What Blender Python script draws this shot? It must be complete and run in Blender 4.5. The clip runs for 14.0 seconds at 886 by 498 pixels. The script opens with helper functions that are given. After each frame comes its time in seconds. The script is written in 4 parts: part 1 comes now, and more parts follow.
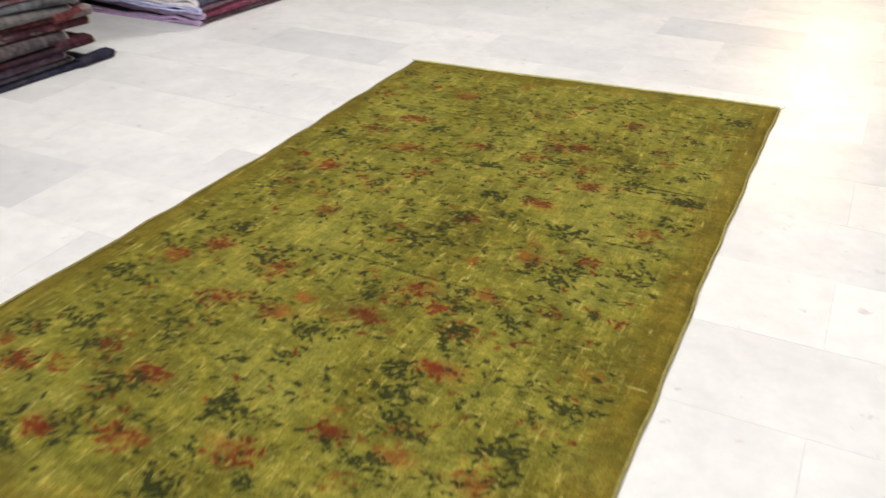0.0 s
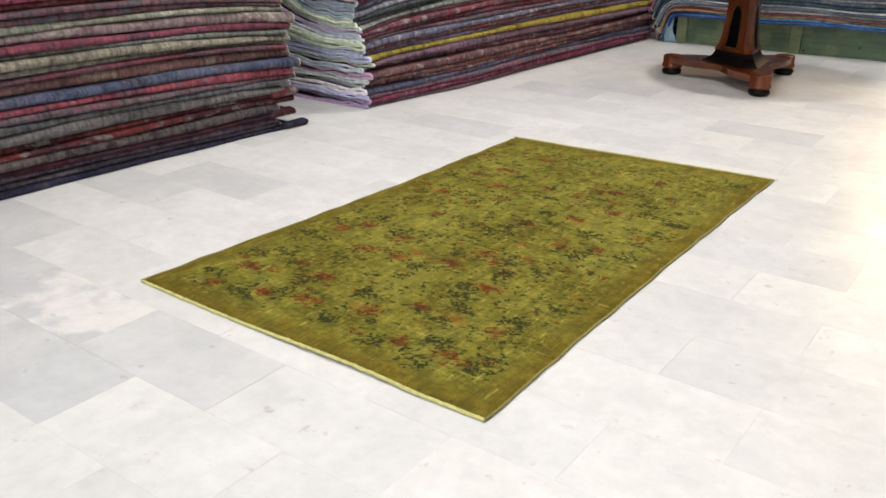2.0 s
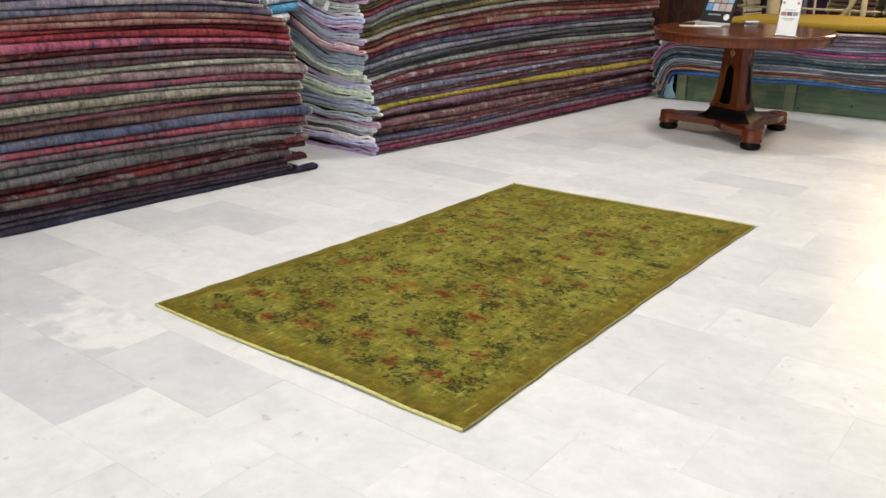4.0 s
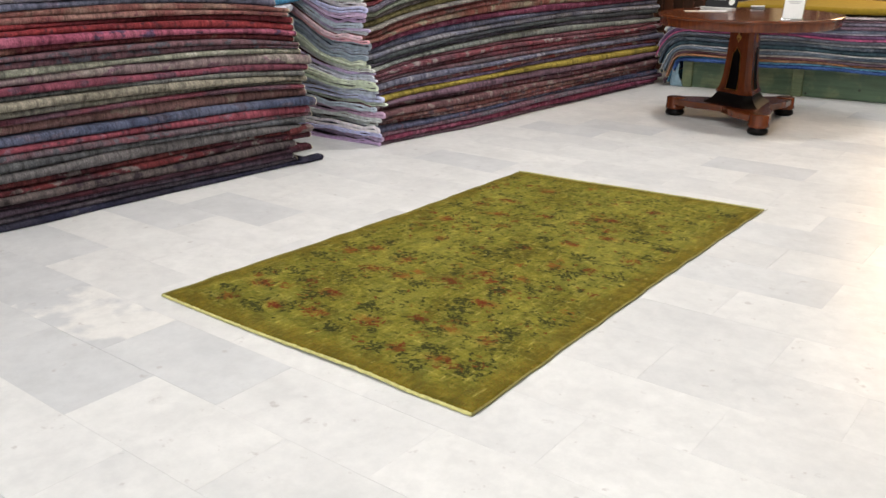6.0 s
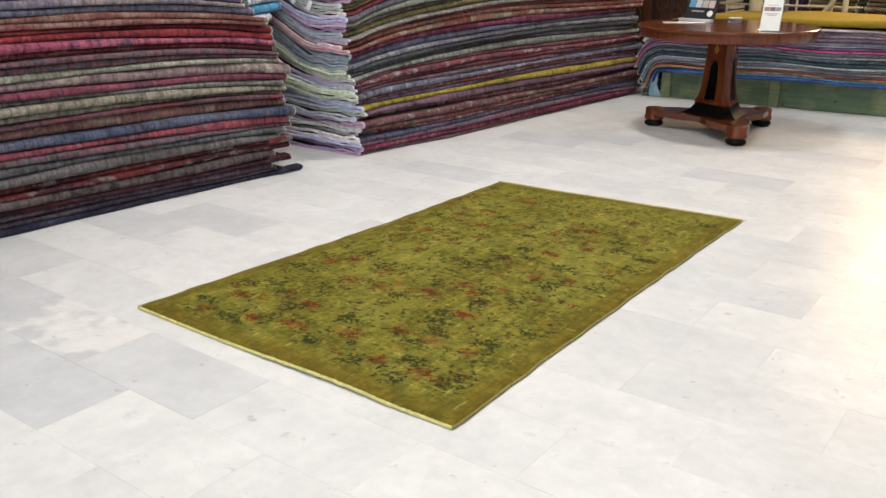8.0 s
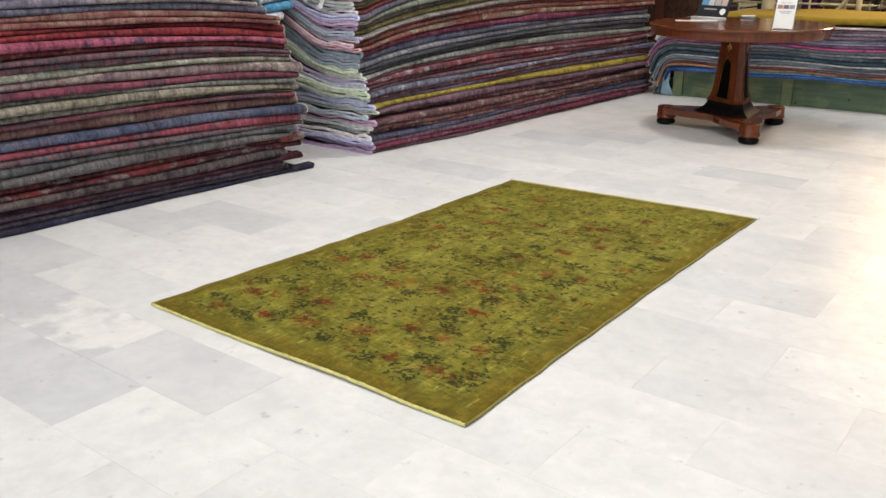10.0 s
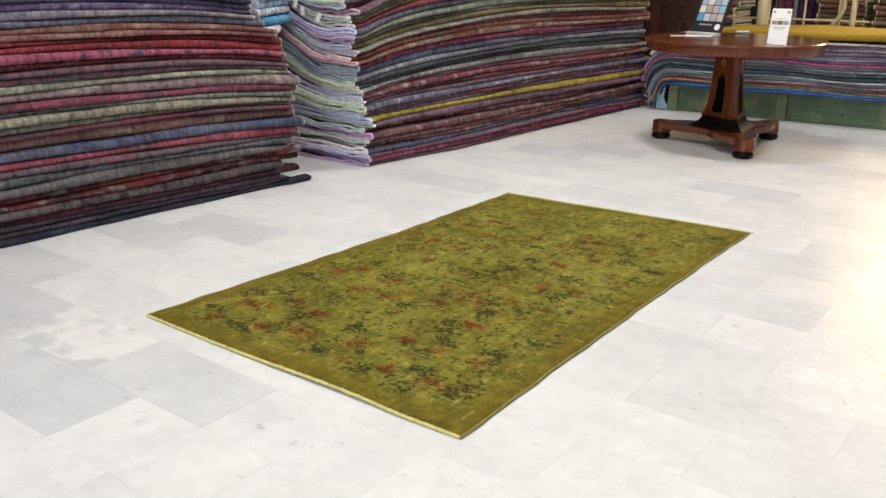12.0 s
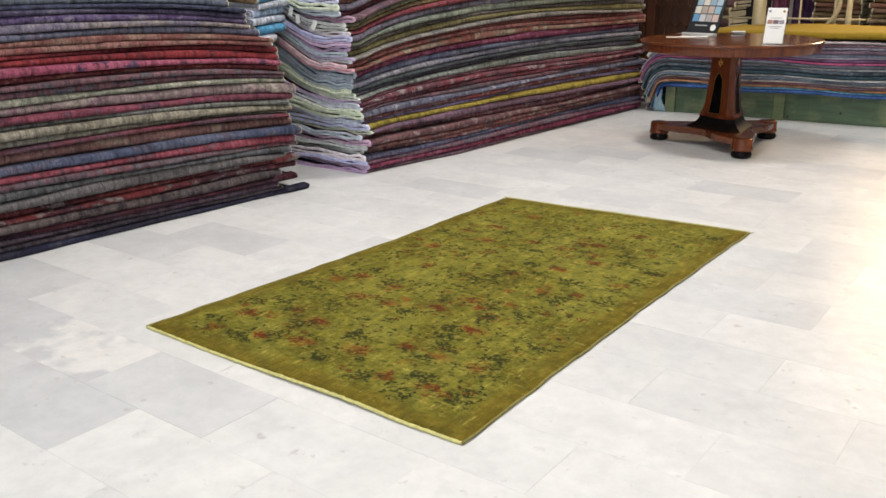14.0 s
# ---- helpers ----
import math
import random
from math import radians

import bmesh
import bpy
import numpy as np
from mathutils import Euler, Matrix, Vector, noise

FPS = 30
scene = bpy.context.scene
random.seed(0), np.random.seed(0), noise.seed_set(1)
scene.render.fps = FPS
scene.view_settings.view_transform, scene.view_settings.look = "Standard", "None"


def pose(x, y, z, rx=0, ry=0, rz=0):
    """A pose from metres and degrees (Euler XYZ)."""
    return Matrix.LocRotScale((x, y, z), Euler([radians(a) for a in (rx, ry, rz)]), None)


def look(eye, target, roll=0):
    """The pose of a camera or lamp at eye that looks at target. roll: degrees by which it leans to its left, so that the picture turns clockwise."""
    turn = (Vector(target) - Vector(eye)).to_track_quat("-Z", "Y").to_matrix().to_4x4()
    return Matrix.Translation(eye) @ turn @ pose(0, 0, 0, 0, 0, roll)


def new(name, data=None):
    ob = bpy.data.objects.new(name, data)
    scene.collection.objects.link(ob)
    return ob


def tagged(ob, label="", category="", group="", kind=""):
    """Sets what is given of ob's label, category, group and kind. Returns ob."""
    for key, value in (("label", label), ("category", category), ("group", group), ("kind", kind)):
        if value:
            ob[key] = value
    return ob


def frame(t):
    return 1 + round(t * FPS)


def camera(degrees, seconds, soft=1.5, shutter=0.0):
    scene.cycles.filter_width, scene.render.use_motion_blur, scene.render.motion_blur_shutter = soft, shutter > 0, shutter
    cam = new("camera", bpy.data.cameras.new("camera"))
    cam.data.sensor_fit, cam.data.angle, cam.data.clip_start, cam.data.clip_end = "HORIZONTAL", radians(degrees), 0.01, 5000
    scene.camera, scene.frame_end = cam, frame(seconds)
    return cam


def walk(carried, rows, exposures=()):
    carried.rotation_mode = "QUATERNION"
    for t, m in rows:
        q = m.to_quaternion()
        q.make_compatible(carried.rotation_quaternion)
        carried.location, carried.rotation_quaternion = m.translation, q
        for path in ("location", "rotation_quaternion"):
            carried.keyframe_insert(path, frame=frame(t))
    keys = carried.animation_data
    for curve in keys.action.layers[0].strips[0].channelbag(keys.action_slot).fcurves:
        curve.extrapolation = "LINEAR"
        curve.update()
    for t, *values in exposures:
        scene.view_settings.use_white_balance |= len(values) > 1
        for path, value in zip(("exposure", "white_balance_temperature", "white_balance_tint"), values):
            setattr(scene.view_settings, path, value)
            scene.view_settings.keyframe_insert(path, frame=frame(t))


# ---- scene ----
cam = camera(54.1, 14.0, shutter=0.5)
PATH = [
    (0, (1.647, -0.573, 1.12), (0.88, 0.969, 0.103), -0.3),
    (0.5, (1.918, -0.862, 1.183), (0.998, 0.638, 0.232), -0.5),
    (1, (2.171, -1.129, 1.215), (1.159, 0.359, 0.343), -0.7),
    (1.5, (2.385, -1.347, 1.279), (1.31, 0.114, 0.438), 0.3),
    (2, (2.493, -1.601, 1.294), (1.4, -0.116, 0.52), 0.1),
    (2.5, (2.625, -1.699, 1.307), (1.491, -0.208, 0.605), -0.2),
    (2.7, (2.662, -1.713, 1.318), (1.518, -0.213, 0.654), 0.7),
    (4.8, (2.715, -1.752, 1.287), (1.564, -0.251, 0.637), 0.8),
    (5, (2.716, -1.747, 1.283), (1.562, -0.242, 0.648), 1.2),
    (5.5, (2.713, -1.747, 1.275), (1.555, -0.261, 0.602), 0.6),
    (6, (2.709, -1.744, 1.27), (1.551, -0.258, 0.601), -0.2),
    (6.5, (2.702, -1.742, 1.27), (1.548, -0.255, 0.594), -0.1),
    (7, (2.699, -1.735, 1.272), (1.573, -0.224, 0.604), 0.5),
    (7.5, (2.697, -1.73, 1.269), (1.578, -0.2, 0.632), 0.5),
    (8, (2.696, -1.728, 1.27), (1.57, -0.208, 0.621), 0.2),
    (8.5, (2.689, -1.731, 1.269), (1.561, -0.215, 0.615), 0.3),
    (9, (2.683, -1.729, 1.267), (1.544, -0.222, 0.61), 0.3),
    (11.5, (2.701, -1.745, 1.264), (1.557, -0.232, 0.631), 0.1),
    (12, (2.697, -1.744, 1.268), (1.555, -0.225, 0.645), 0.4),
    (12.5, (2.698, -1.739, 1.263), (1.554, -0.215, 0.653), 0.3),
    (13, (2.699, -1.735, 1.262), (1.555, -0.212, 0.651), 0.0),
    (13.5, (2.691, -1.73, 1.256), (1.544, -0.208, 0.65), -0.4),
    (14, (2.698, -1.732, 1.262), (1.551, -0.21, 0.652), -0.7),
]
walk(cam, [(t, look(eye, target, roll)) for t, eye, target, roll in PATH], exposures=[(0, 0.12), (0.5, 0.12), (1.0, 0.06), (1.5, -0.03), (2.0, 0.04), (2.5, 0.0), (14.0, 0.0)])

# ---- world and lights ----
world = bpy.data.worlds.new("world")
scene.world = world
world.use_nodes = True
wn = world.node_tree.nodes
sky = wn.new("ShaderNodeTexSky")
sky.sky_type = "NISHITA"
sky.sun_disc = False
sky.sun_elevation = radians(35)
sky.sun_rotation = radians(200)
world.node_tree.links.new(sky.outputs[0], wn["Background"].inputs[0])
wn["Background"].inputs[1].default_value = 0.08

ROOM_X0, ROOM_X1, ROOM_Y0, ROOM_Y1, CEIL = -3.0, 6.2, -5.0, 9.2, 4.2


def area_lamp(name, eye, target, sx, sy, watts, colour):
    data = bpy.data.lights.new(name, "AREA")
    data.shape, data.size, data.size_y, data.energy, data.color = "RECTANGLE", sx, sy, watts, colour
    ob = new(name, data)
    ob.matrix_world = look(eye, target)
    return ob


# x, y, watts, width and length of each ceiling light
CEILING_LIGHTS = [(0.4, 1.2, 66, 0.56, 1.16), (3.2, 1.2, 27, 0.56, 1.16), (0.12, 3.85, 60, 0.5, 0.5), (2.0, 6.2, 40, 0.56, 1.16), (0.4, -2.6, 38, 0.56, 1.16), (3.2, -2.6, 24, 0.56, 1.16)]
for lx, ly, watts, lw, ll in CEILING_LIGHTS:
    area_lamp("ceiling_lamp_light", (lx, ly, CEIL - 0.09), (lx, ly, 0), 0.9 * lw, 0.8 * ll, watts, (1.0, 0.97, 0.935))
# cool area lamp for daylight of an unseen shop window, assumed behind the camera
area_lamp("assumed_window_light", (2.4, ROOM_Y0 + 0.12, 1.55), (2.4, 3.0, 0.9), 5.0, 2.3, 94, (0.84, 0.93, 1.0))
# warm lamp over the display bench
area_lamp("warm_lamp_light", (1.35, 7.6, 1.95), (1.5, 3.0, 0.0), 0.6, 0.6, 40, (1.0, 0.68, 0.36))

# ---- materials ----


def mat(name, rough=0.6, metal=0.0):
    m = bpy.data.materials.new(name)
    m.use_nodes = True
    p = m.node_tree.nodes["Principled BSDF"]
    p.inputs["Roughness"].default_value = rough
    p.inputs["Metallic"].default_value = metal
    return m, m.node_tree.nodes, m.node_tree.links, p


def coords(n, l, scale, kind="Object"):
    c = n.new("ShaderNodeTexCoord")
    mp = n.new("ShaderNodeMapping")
    mp.inputs["Scale"].default_value = scale
    l.new(c.outputs[kind], mp.inputs["Vector"])
    return mp.outputs[0]


def noise_node(n, l, vec, scale, detail=3.0, rough=0.55):
    t = n.new("ShaderNodeTexNoise")
    t.inputs["Scale"].default_value = scale
    t.inputs["Detail"].default_value = detail
    t.inputs["Roughness"].default_value = rough
    if vec is not None:
        l.new(vec, t.inputs["Vector"])
    return t.outputs["Fac"]


def ramp(n, l, fac, stops):
    r = n.new("ShaderNodeValToRGB")
    e = r.color_ramp.elements
    while len(e) < len(stops):
        e.new(0.5)
    for el, (p, c) in zip(e, stops):
        el.position = p
        el.color = (*c, 1) if len(c) == 3 else c
    l.new(fac, r.inputs[0])
    return r.outputs[0]


def mix(n, l, fac, a, b, mode="MIX"):
    m = n.new("ShaderNodeMix")
    m.data_type = "RGBA"
    m.blend_type = mode
    for s, v in ((m.inputs["Factor"], fac), (m.inputs["A"], a), (m.inputs["B"], b)):
        if isinstance(v, (int, float)):
            s.default_value = v
        elif isinstance(v, tuple):
            s.default_value = (*v, 1)
        else:
            l.new(v, s)
    return m.outputs["Result"]


def bump(n, l, p, height, strength, dist):
    b = n.new("ShaderNodeBump")
    b.inputs["Strength"].default_value = strength
    b.inputs["Distance"].default_value = dist
    l.new(height, b.inputs["Height"])
    l.new(b.outputs[0], p.inputs["Normal"])


def srgb(h):
    return tuple(((int(h[i:i + 2], 16) / 255 + 0.055) / 1.055) ** 2.4 if int(h[i:i + 2], 16) > 10 else 0.003 for i in (0, 2, 4))


def plain(name, colour, rough=0.5, metal=0.0, var=0.12, scale=14.0, relief=0.0):
    m, n, l, p = mat(name, rough, metal)
    f = noise_node(n, l, coords(n, l, (1, 1, 1)), scale, 5)
    lo = tuple(c * (1 - var) for c in colour)
    hi = tuple(min(1, c * (1 + var)) for c in colour)
    l.new(ramp(n, l, f, [(0.3, lo), (0.7, hi)]), p.inputs["Base Color"])
    if relief:
        bump(n, l, p, f, 0.5, relief)
    return m


def marble(name, light, grey, lo=0.34, hi=0.66):
    """Polished pale marble: soft clouds, faint veins and small dark pits, each tile with its own drift."""
    m, n, l, p = mat(name, 0.24)
    c = n.new("ShaderNodeTexCoord")
    info = n.new("ShaderNodeObjectInfo")
    sh = n.new("ShaderNodeVectorMath")
    sh.operation = "MULTIPLY_ADD"
    comb = n.new("ShaderNodeCombineXYZ")
    for i in range(3):
        l.new(info.outputs["Random"], comb.inputs[i])
    l.new(comb.outputs[0], sh.inputs[0])
    sh.inputs[1].default_value = (37, 53, 11)
    l.new(c.outputs["Object"], sh.inputs[2])
    v = sh.outputs[0]
    cloud = noise_node(n, l, v, 3.6, 5, 0.55)
    base = ramp(n, l, cloud, [(lo, grey), (hi, light)])
    fine = noise_node(n, l, v, 19, 5, 0.7)
    base = mix(n, l, 1.0, base, ramp(n, l, fine, [(0.34, (0.945, 0.947, 0.95)), (0.62, (1.02, 1.02, 1.02))]), "MULTIPLY")
    ridge = noise_node(n, l, v, 2.1, 6, 0.6)
    vein = ramp(n, l, ridge, [(0.46, (0, 0, 0)), (0.5, (1, 1, 1)), (0.54, (0, 0, 0))])
    base = mix(n, l, mix(n, l, 1.0, vein, (0.13, 0.13, 0.13), "MULTIPLY"), base, (0.5, 0.5, 0.5))
    pits = ramp(n, l, noise_node(n, l, v, 17, 3, 0.65), [(0.66, (0, 0, 0)), (0.74, (1, 1, 1))])
    base = mix(n, l, mix(n, l, 1.0, pits, (0.42, 0.42, 0.42), "MULTIPLY"), base, (0.40, 0.36, 0.35))
    tone = ramp(n, l, info.outputs["Random"], [(0, (0.95, 0.953, 0.96)), (1, (1, 1, 1))])
    l.new(mix(n, l, 1.0, base, tone, "MULTIPLY"), p.inputs["Base Color"])
    l.new(ramp(n, l, noise_node(n, l, v, 9, 5), [(0.3, (0.3, 0.3, 0.3)), (0.75, (0.46, 0.46, 0.46))]), p.inputs["Roughness"])
    p.inputs["Specular IOR Level"].default_value = 0.22
    bump(n, l, p, noise_node(n, l, v, 30, 4), 0.05, 0.002)
    return m


M_MARBLE = [marble("marble_white", (0.79, 0.788, 0.782), (0.71, 0.71, 0.707)),
            marble("marble_pale", (0.765, 0.762, 0.757), (0.67, 0.672, 0.674)),
            marble("marble_grey", (0.69, 0.698, 0.71), (0.598, 0.608, 0.622)),
            marble("marble_blotched", (0.80, 0.79, 0.772), (0.60, 0.61, 0.626), 0.47, 0.56)]
M_GROUT = plain("grout", (0.6, 0.595, 0.58), 0.9, 0, 0.3, 6)
M_WALL = plain("wall_plaster", (0.62, 0.58, 0.52), 0.85, 0, 0.05, 3, 0.001)
M_CEIL = plain("ceiling_paint", (0.78, 0.77, 0.75), 0.9, 0, 0.03, 2)


def pile(name, c1, c2, c3=None, patch=3.2, amount=0.5, seed=0.0):
    """Worn wool pile: ground colour with patches of a second colour, a few of a third, and the fine ribs of the knots."""
    m, n, l, p = mat(name, 0.95)
    c = n.new("ShaderNodeTexCoord")
    add = n.new("ShaderNodeVectorMath")
    add.inputs[1].default_value = (seed, seed * 1.7, seed * 0.6)
    l.new(c.outputs["Object"], add.inputs[0])
    v = add.outputs[0]
    st = n.new("ShaderNodeMapping")
    st.inputs["Scale"].default_value = (1, 1, 1.6)
    l.new(v, st.inputs["Vector"])
    v = st.outputs[0]
    f1 = noise_node(n, l, v, patch, 4, 0.6)
    col = ramp(n, l, f1, [(0.46 - 0.08 * amount, c1), (0.54, c2)])
    if c3:
        f3 = noise_node(n, l, v, patch * 3.1, 3, 0.6)
        col = mix(n, l, ramp(n, l, f3, [(0.56, (0, 0, 0)), (0.60, (0.9, 0.9, 0.9))]), col, c3)
    worn = noise_node(n, l, v, 13, 4, 0.7)
    pale = tuple(0.5 * c + 0.12 for c in c2)
    col = mix(n, l, ramp(n, l, worn, [(0.60, (0, 0, 0)), (0.74, (0.4, 0.4, 0.4))]), col, pale)
    deep = noise_node(n, l, v, 9.0, 4, 0.65)
    dark = tuple(0.22 * c for c in c1)
    col = mix(n, l, ramp(n, l, deep, [(0.32, (0.6, 0.6, 0.6)), (0.44, (0, 0, 0))]), col, dark)
    mid = noise_node(n, l, v, 34, 3, 0.7)
    col = mix(n, l, 1.0, col, ramp(n, l, mid, [(0.32, (0.74, 0.74, 0.75)), (0.68, (1.2, 1.19, 1.18))]), "MULTIPLY")
    # shading of the pressed pile's creases, put into the colour, running round the fold
    cr = n.new("ShaderNodeMapping")
    cr.inputs["Scale"].default_value = (4, 48, 4)
    l.new(v, cr.inputs["Vector"])
    crease_shade = noise_node(n, l, cr.outputs[0], 1.0, 3, 0.6)
    col = mix(n, l, 1.0, col, ramp(n, l, crease_shade, [(0.34, (0.54, 0.54, 0.55)), (0.5, (1.0, 1.0, 1.0)), (0.7, (1.3, 1.29, 1.28))]), "MULTIPLY")
    mp = n.new("ShaderNodeMapping")
    mp.inputs["Scale"].default_value = (60, 230, 60)
    l.new(v, mp.inputs["Vector"])
    rib = noise_node(n, l, mp.outputs[0], 1.0, 2, 0.6)
    col = mix(n, l, 1.0, col, ramp(n, l, rib, [(0.3, (0.6, 0.6, 0.6)), (0.7, (1.3, 1.3, 1.3))]), "MULTIPLY")
    l.new(col, p.inputs["Base Color"])
    p.inputs["Specular IOR Level"].default_value = 0.12
    bump(n, l, p, rib, 0.5, 0.004)
    return m


# ---- mesh helpers ----


def mesh_of(name, verts, faces, material=None, smooth=True):
    me = bpy.data.meshes.new(name)
    me.from_pydata([tuple(v) for v in verts], [], faces)
    me.validate()
    if material:
        me.materials.append(material)
    if smooth:
        me.polygons.foreach_set("use_smooth", [True] * len(me.polygons))
    me.update()
    return me


def bm_mesh(name, bm, material, smooth=False):
    me = bpy.data.meshes.new(name)
    bmesh.ops.recalc_face_normals(bm, faces=bm.faces)
    bm.to_mesh(me)
    bm.free()
    me.materials.append(material)
    if smooth:
        me.polygons.foreach_set("use_smooth", [True] * len(me.polygons))
    return me


def part(name, me, parent, label="", m=None):
    """Links a mesh as one object under a thing or a part."""
    ob = new(name, me)
    ob.parent = parent
    if m is not None:
        ob.matrix_local = m
    return tagged(ob, label)


def box(sx, sy, sz, bevel=0.0, seg=1, at=(0, 0, 0)):
    """A bmesh box on its base, centred in x and y."""
    bm = bmesh.new()
    bmesh.ops.create_cube(bm, size=1)
    for v in bm.verts:
        v.co = Vector((v.co.x * sx, v.co.y * sy, (v.co.z + 0.5) * sz))
    if bevel:
        bmesh.ops.bevel(bm, geom=bm.edges[:], offset=bevel, segments=seg, affect="EDGES", profile=0.6)
    for v in bm.verts:
        v.co += Vector(at)
    return bm


def lathe(profile, seg=40, at=(0, 0, 0)):
    """A bmesh turned from (radius, height) pairs about z, closed at both ends."""
    bm = bmesh.new()
    rings = [[bm.verts.new((at[0] + r * math.cos(2 * math.pi * i / seg), at[1] + r * math.sin(2 * math.pi * i / seg), at[2] + z)) for i in range(seg)] for r, z in profile]
    for a, b in zip(rings, rings[1:]):
        for i in range(seg):
            bm.faces.new((a[i], a[(i + 1) % seg], b[(i + 1) % seg], b[i]))
    bm.faces.new(rings[0][::-1])
    bm.faces.new(rings[-1])
    return bm


def tube(points, radius, seg=10):
    """A bmesh tube along a line of points."""
    bm = bmesh.new()
    rings = []
    pts = [Vector(q) for q in points]
    for i, q in enumerate(pts):
        d = (pts[min(i + 1, len(pts) - 1)] - pts[max(i - 1, 0)]).normalized()
        a = d.orthogonal().normalized() if i == 0 else (prev - prev.dot(d) * d).normalized()
        prev = a
        b = d.cross(a)
        rings.append([bm.verts.new(q + radius * (math.cos(k * 2 * math.pi / seg) * a + math.sin(k * 2 * math.pi / seg) * b)) for k in range(seg)])
    for r0, r1 in zip(rings, rings[1:]):
        for k in range(seg):
            bm.faces.new((r0[k], r0[(k + 1) % seg], r1[(k + 1) % seg], r1[k]))
    bm.faces.new(rings[0][::-1])
    bm.faces.new(rings[-1])
    return bm


def loft(rings):
    bm = bmesh.new()
    vs = [[bm.verts.new(c) for c in ring] for ring in rings]
    n = len(vs[0])
    for a, b in zip(vs, vs[1:]):
        for i in range(n):
            bm.faces.new((a[i], a[(i + 1) % n], b[(i + 1) % n], b[i]))
    bm.faces.new(vs[0][::-1])
    bm.faces.new(vs[-1])
    return bm


def smooth_step(a, b, x):
    k = np.clip((np.asarray(x, float) - a) / (b - a), 0, 1)
    return k * k * (3 - 2 * k)


# ---- the room ----
def wall(name, x0, x1, y0, y1, z0=0.0, z1=CEIL):
    bm = box(x1 - x0, y1 - y0, z1 - z0, at=((x0 + x1) / 2, (y0 + y1) / 2, z0))
    return tagged(new(name, bm_mesh(name, bm, M_WALL)), "plain pale plaster wall of the carpet shop", "wall", kind="structure")


wall("wall_west", ROOM_X0 - 0.2, ROOM_X0, ROOM_Y0 - 0.2, ROOM_Y1 + 0.2)
wall("wall_east", ROOM_X1, ROOM_X1 + 0.2, ROOM_Y0 - 0.2, ROOM_Y1 + 0.2)
wall("wall_north", ROOM_X0, ROOM_X1, ROOM_Y1, ROOM_Y1 + 0.2)
wall("wall_south", ROOM_X0, -0.2, ROOM_Y0 - 0.2, ROOM_Y0)
wall("wall_south_east", 5.0, ROOM_X1, ROOM_Y0 - 0.2, ROOM_Y0)
wall("wall_south_sill", -0.2, 5.0, ROOM_Y0 - 0.2, ROOM_Y0, 0, 0.35)
wall("wall_south_lintel", -0.2, 5.0, ROOM_Y0 - 0.2, ROOM_Y0, 2.75, CEIL)
ceiling = tagged(new("ceiling", bm_mesh("ceiling", box(ROOM_X1 - ROOM_X0, ROOM_Y1 - ROOM_Y0, 0.15, at=((ROOM_X0 + ROOM_X1) / 2, (ROOM_Y0 + ROOM_Y1) / 2, CEIL)), M_CEIL)),
                 "flat white painted ceiling", "ceiling", kind="structure")
floor = tagged(new("floor", bm_mesh("floor", box(ROOM_X1 - ROOM_X0, ROOM_Y1 - ROOM_Y0, 0.1, at=((ROOM_X0 + ROOM_X1) / 2, (ROOM_Y0 + ROOM_Y1) / 2, -0.1014)), M_GROUT)),
               "polished white and pale grey marble tile floor in running bond", "floor", kind="structure")

# ---- the carpet on the floor ----
RUG_W, RUG_L = 1.45, 2.44
RED_MOTIFS = [(0.42, 0.19), (1.01, 0.19), (1.17, 0.22), (0.8, 0.3), (0.92, 0.42), (1.21, 0.42), (1.01, 0.67), (0.44, 1.15), (0.29, 1.4), (0.83, 0.92), (0.92, 0.87), (0.44, 0.68), (0.29, 0.88), (0.34, 0.44), (0.22, 0.31), (0.22, 0.79), (0.21, 0.14), (0.34, 1.85), (0.44, 1.63), (0.8, 1.28), (1.02, 1.16), (0.94, 1.44), (0.8, 1.72), (1.03, 1.6), (0.86, 1.82), (1.16, 1.2), (0.79, 0.77), (1.05, 0.41), (1.24, 1.4), (1.02, 2.09), (0.43, 2.11), (1.0, 0.96), (0.56, 0.23), (0.93, 1.85), (0.64, 1.73), (0.6, 0.69), (0.49, 0.86), (0.26, 1.71), (0.48, 0.4)]
DARK_MOTIFS = [(0.14, 0.2), (0.36, 0.14), (0.72, 0.18), (0.71, 0.39), (0.94, 0.14), (1.29, 0.2), (0.97, 0.56), (1.03, 0.38), (0.15, 0.68), (0.22, 0.49), (0.71, 0.67), (0.72, 1.12), (0.81, 1.43), (0.72, 1.62), (0.18, 1.62), (0.45, 1.8), (1.29, 1.62), (1.16, 1.65), (1.29, 0.67), (1.22, 0.51), (1.12, 0.12), (0.45, 0.36), (1.34, 2.27), (1.27, 1.18), (0.99, 0.81), (0.13, 0.42), (1.11, 1.77), (1.1, 0.26), (0.78, 1.29), (1.07, 1.32), (0.44, 0.89), (0.95, 0.64), (0.29, 0.98), (1.12, 1.09), (1.01, 0.5)]


